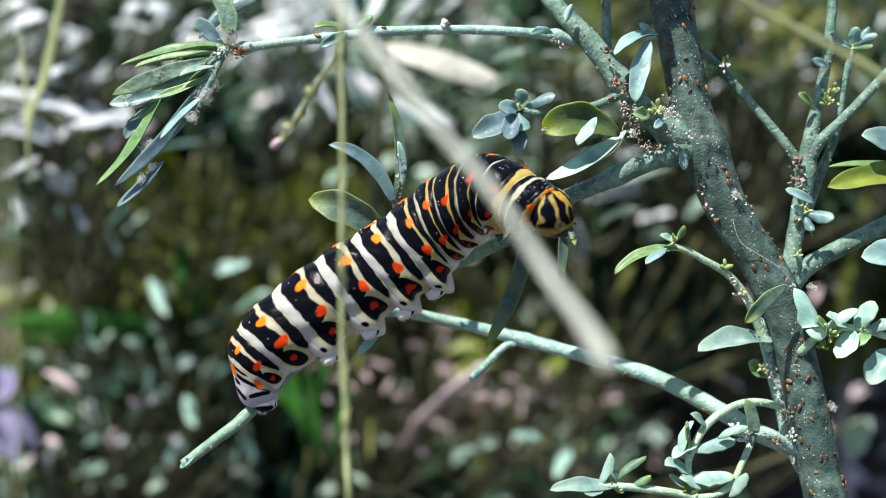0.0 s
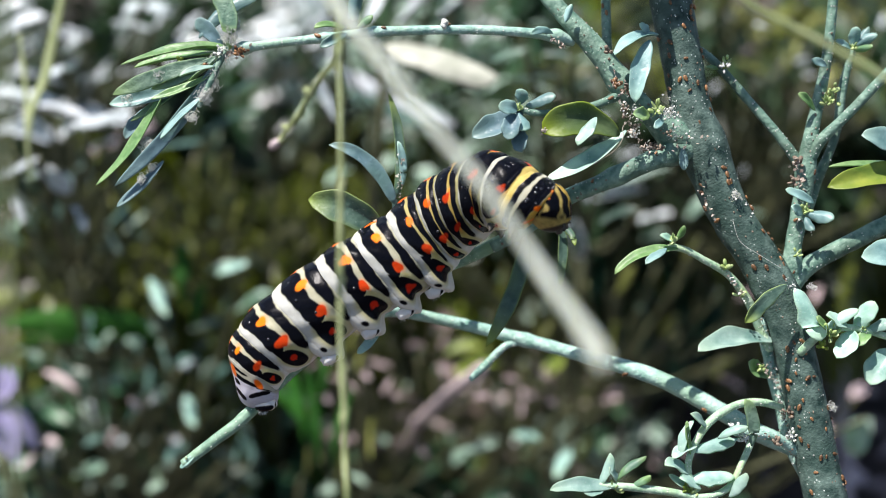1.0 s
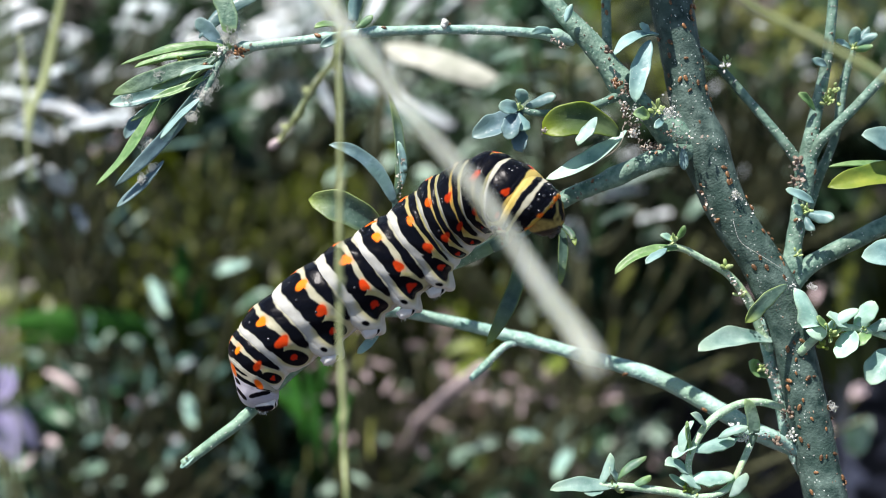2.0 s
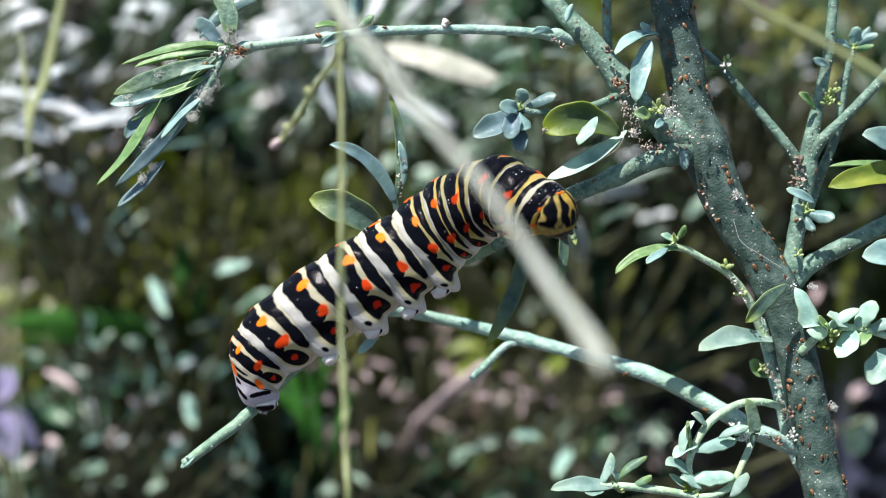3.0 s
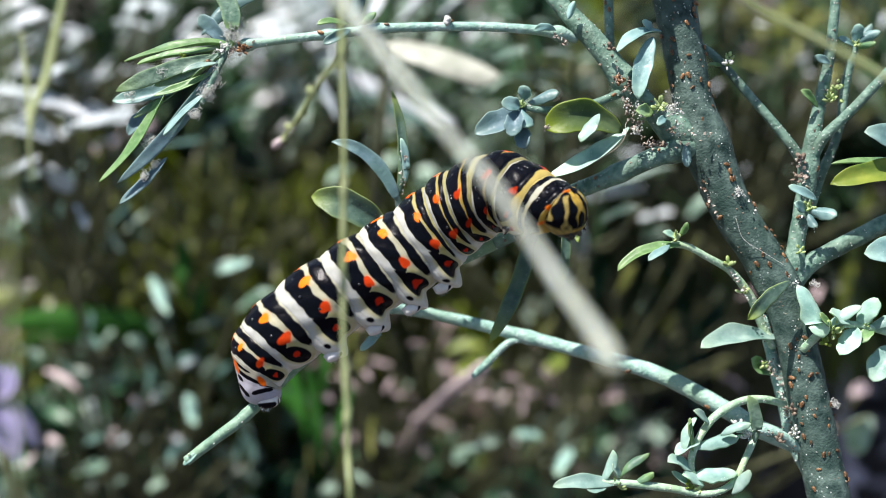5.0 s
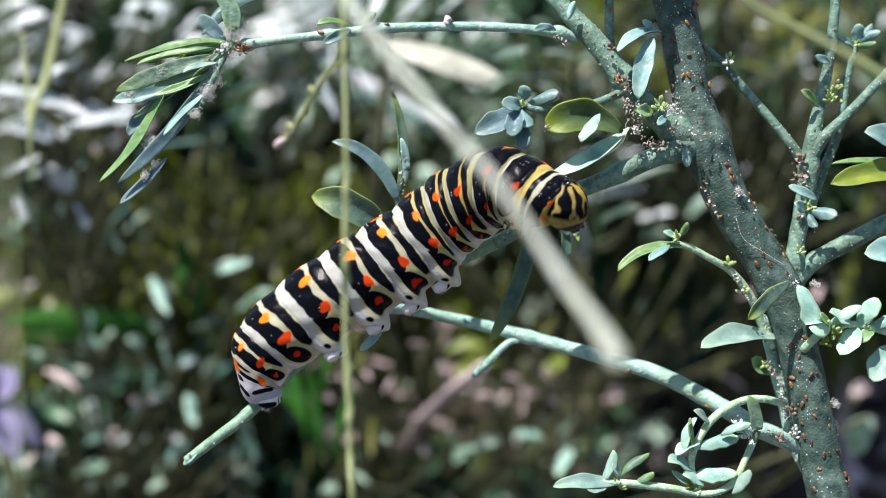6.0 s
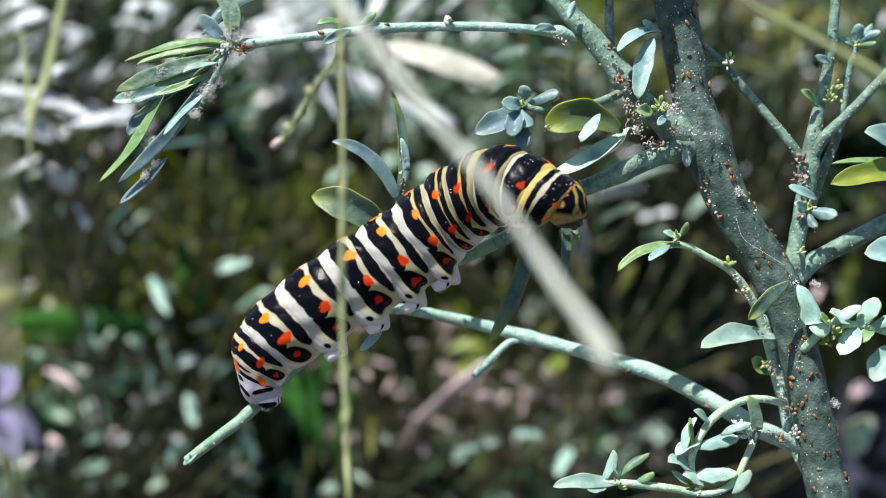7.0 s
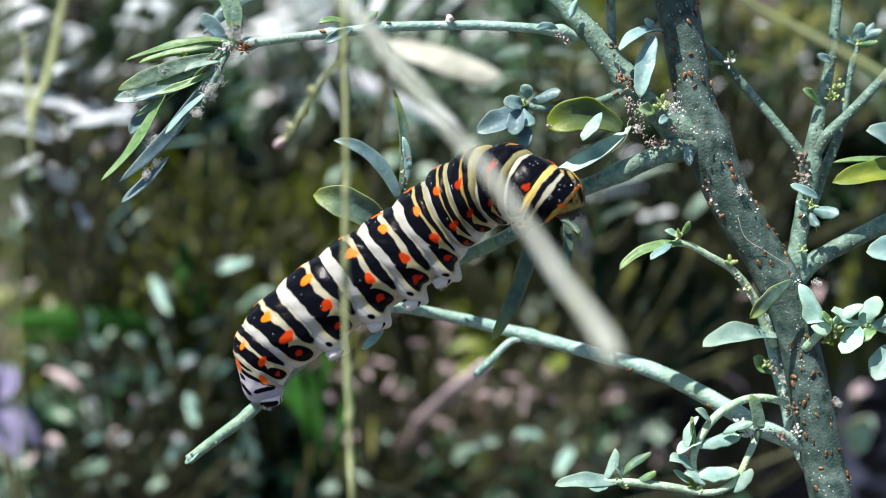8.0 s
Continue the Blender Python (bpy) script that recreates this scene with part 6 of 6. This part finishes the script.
part("mouthparts", blob_mesh("mouthparts", [(Vector((x, y, z)) * UNIT, Vector((ax, -1, z * 0.02)), ln * UNIT, rr * UNIT) for x, y, z, ax, ln, rr in (
    (12, -34, 9, 0.3, 18, 5), (12, -34, -9, 0.3, 18, 5), (2, -37, 0, 0.0, 20, 8), (18, -30, 17, 0.5, 13, 2.2), (18, -30, -17, 0.5, 13, 2.2))], LEG_DARK, 10), head, "dark brown mouthparts")


# ---- grasses in front of the shrub ----
def grass(name, nodes, material, label, flat=1.0):
    s = Stem(nodes, 8)
    root = new(name)
    root.location = s.world[-1]
    tagged(root, label, "grass", group="grasses before the shrub")
    ob = part("stalk", mesh_of("stalk", *tube([p - s.world[-1] for p in s.world], [c[3] * UNIT for c in s.curve], 10, 0.06 if flat < 1 else 0.15, 300 if flat < 1 else 650, flat), material), root)
    return root, s


# (x, y, back, radius): a closer stalk is thinner than it looks
g_upright, s_up = grass("grass_stalk", [(596, -60, -38, 3.6), (602, 60, -38, 3.6), (606, 200, -38, 3.8), (606, 330, -38, 3.6), (605, 470, -38, 4), (606, 600, -38, 3.8), (612, 720, -38, 4.8), (613, 800, -38, 3.6), (620, 930, -38, 4), (640, 1300, -20, 6), (660, 2600, 30, 6), (675, 3600, 60, 7)], STRAW,
                        "thin yellow-green grass stalk swaying before the caterpillar")
sp = Stem([(604, 80, -38, 3), (596, 108, -36, 3.2), (560, 150, -33, 3.6), (535, 195, -31, 4), (510, 232, -29, 3.6), (490, 255, -28, 3.4)], 7)
sprig = part("sprig", mesh_of("sprig", *tube([p - s_up.world[-1] for p in sp.world], [c[3] * UNIT for c in sp.curve], 10, 0.12, 500), STRAW), g_upright, "side sprig with a pinkish bud")
joints = [sp.world[k] - s_up.world[-1] for k in (8, 16, 22, 27, 32)]
part("node", blob_mesh("node", [(p + RIGHT * ((-1) ** k * 3 * UNIT), UP + RIGHT * ((-1) ** k * 0.8), 17 * UNIT, 5.2 * UNIT) for k, p in enumerate(joints)], STRAW, 10), sprig, "swollen joints of the sprig")
tip = sp.world[-1] - s_up.world[-1]
part("bud", blob_mesh("bud", [(tip, at(470, 272, -27) - at(490, 255, -28), 26 * UNIT, 6.5 * UNIT)], STICK), sprig, "pinkish grey bud")
g_slant, s_slant = grass("grass_stalk", [(1078, 650, -73, 5), (1066, 626, -72.5, 8.2), (1030, 568, -71.5, 6.4), (985, 508, -70, 5.2), (940, 440, -68.5, 4.9), (890, 366, -67.5, 4.9), (845, 308, -66.5, 4.8), (790, 246, -65.5, 4.6), (745, 192, -64.5, 4.8), (695, 128, -63.5, 5.4), (640, 60, -62.5, 6.2), (588, -10, -61.5, 6.8), (480, -150, -60, 7), (330, -330, -58, 8),
                         (150, -450, -56, 9), (-120, -420, -54, 9), (-420, -80, -50, 9), (-600, 700, -40, 10), (-680, 2000, 0, 10), (-700, 3700, 60, 10)], STRAW_WHITE,
                         "grass blade whitened to look sunlit, slanting close before the caterpillar", 0.75)
rib = [p - s_slant.world[-1] - DEEP * (c[3] * UNIT * 0.70) for p, c in zip(s_slant.world, s_slant.curve)]
part("midrib", mesh_of("midrib", *tube(rib, [c[3] * UNIT * 0.13 for c in s_slant.curve], 6, 0.1, 300), STRAW_PALE), g_slant, "pale raised midrib")
for x, y, size in ((606, 338, 5.2), (605, 512, 5.4), (609, 668, 5.6), (612, 742, 6.0), (603, 92, 5.4)):
    c = at(x, y, -38) - s_up.world[-1]
    part("node", blob_mesh("node", [(c, UP, 26 * UNIT, size * UNIT), (c + UP * 9 * UNIT + RIGHT * 3 * UNIT, UP + RIGHT * 0.4, 14 * UNIT, 2.6 * UNIT)], STRAW, 10), g_upright, "swollen joint of the stalk")
g_corner, s_corner = grass("grass_stalk", [(1240, -60, -46, 4.2), (1330, 10, -46, 4.2), (1430, 62, -46, 4.2), (1500, 100, -46, 4.5), (1570, 140, -46, 4.2), (1700, 215, -46, 4.2), (2200, 500, -30, 7), (2420, 1500, 0, 8), (2450, 3700, 60, 8)], STRAW,
                           "slanting olive grass blade near the main stem")

g_edge, s_edge = grass("grass_stalk", [(4, -60, -74, 1.9), (10, 200, -74, 1.9), (14, 420, -74, 1.9), (18, 640, -74, 2), (30, 900, -74, 2), (60, 1500, -70, 2), (70, 2800, -40, 4), (80, 4600, 20, 5)], STRAW,
                       "thin pale grass stalk close before the herbs")


# ---- what moves ----
SWAY_UP = [(0.0, 0), (0.5, -3), (1.0, -3), (1.5, -5.5), (2.2, -3), (3.0, -1), (3.5, -6.5), (4.0, 0.5), (4.5, 1), (5.2, 3), (6.0, 6), (6.5, 11), (7.0, 0.5), (7.5, 3), (8.0, 6)]
SWAY_SLANT = [(0.0, 0, 0), (0.5, -4, -1), (1.0, -7, 0), (1.5, -22, 6), (2.2, -18, 5), (3.0, -6, 2), (3.5, -22, 6), (4.0, 3, 0), (4.5, 5, 2), (5.2, 12, -1), (6.0, 18, -3), (6.5, 30, -10), (7.0, 2, -4), (7.5, 6, -6), (8.0, 10, -13)]


def motions():
    inv = E0.inverted()
    for i, ob in enumerate(segments):
        if i >= 2:
            walk(ob, [(row[0], inv @ seg_pose(row, i)) for row in STATIONS])
    walk(head, [(row[0], inv @ head_pose(row)) for row in STATIONS])
    drift = {t: (dx, dy) for t, dx, dy in DRIFT}

    def swing(thing, stem, near, rows):
        """Sway of a stalk; near is its distance against the plan's, and the viewer's own drift is taken off."""
        home = stem.world[-1]
        walk(thing, [(t, Matrix.Translation(home + RIGHT * (UNIT * (dx * near - drift[t][0])) - UP * (UNIT * (dy * near - drift[t][1])))) for t, dx, dy in rows])

    swing(g_upright, s_up, 0.72, [(t, dx, -dx * 0.2) for t, dx in SWAY_UP])
    swing(g_slant, s_slant, 0.50, SWAY_SLANT)
    swing(g_edge, s_edge, 0.45, [(t, dx * 0.8, 0) for t, dx in SWAY_UP])
    swing(g_corner, s_corner, 0.66, [(t, dx * 0.5, 0) for t, dx in SWAY_UP])


motions()
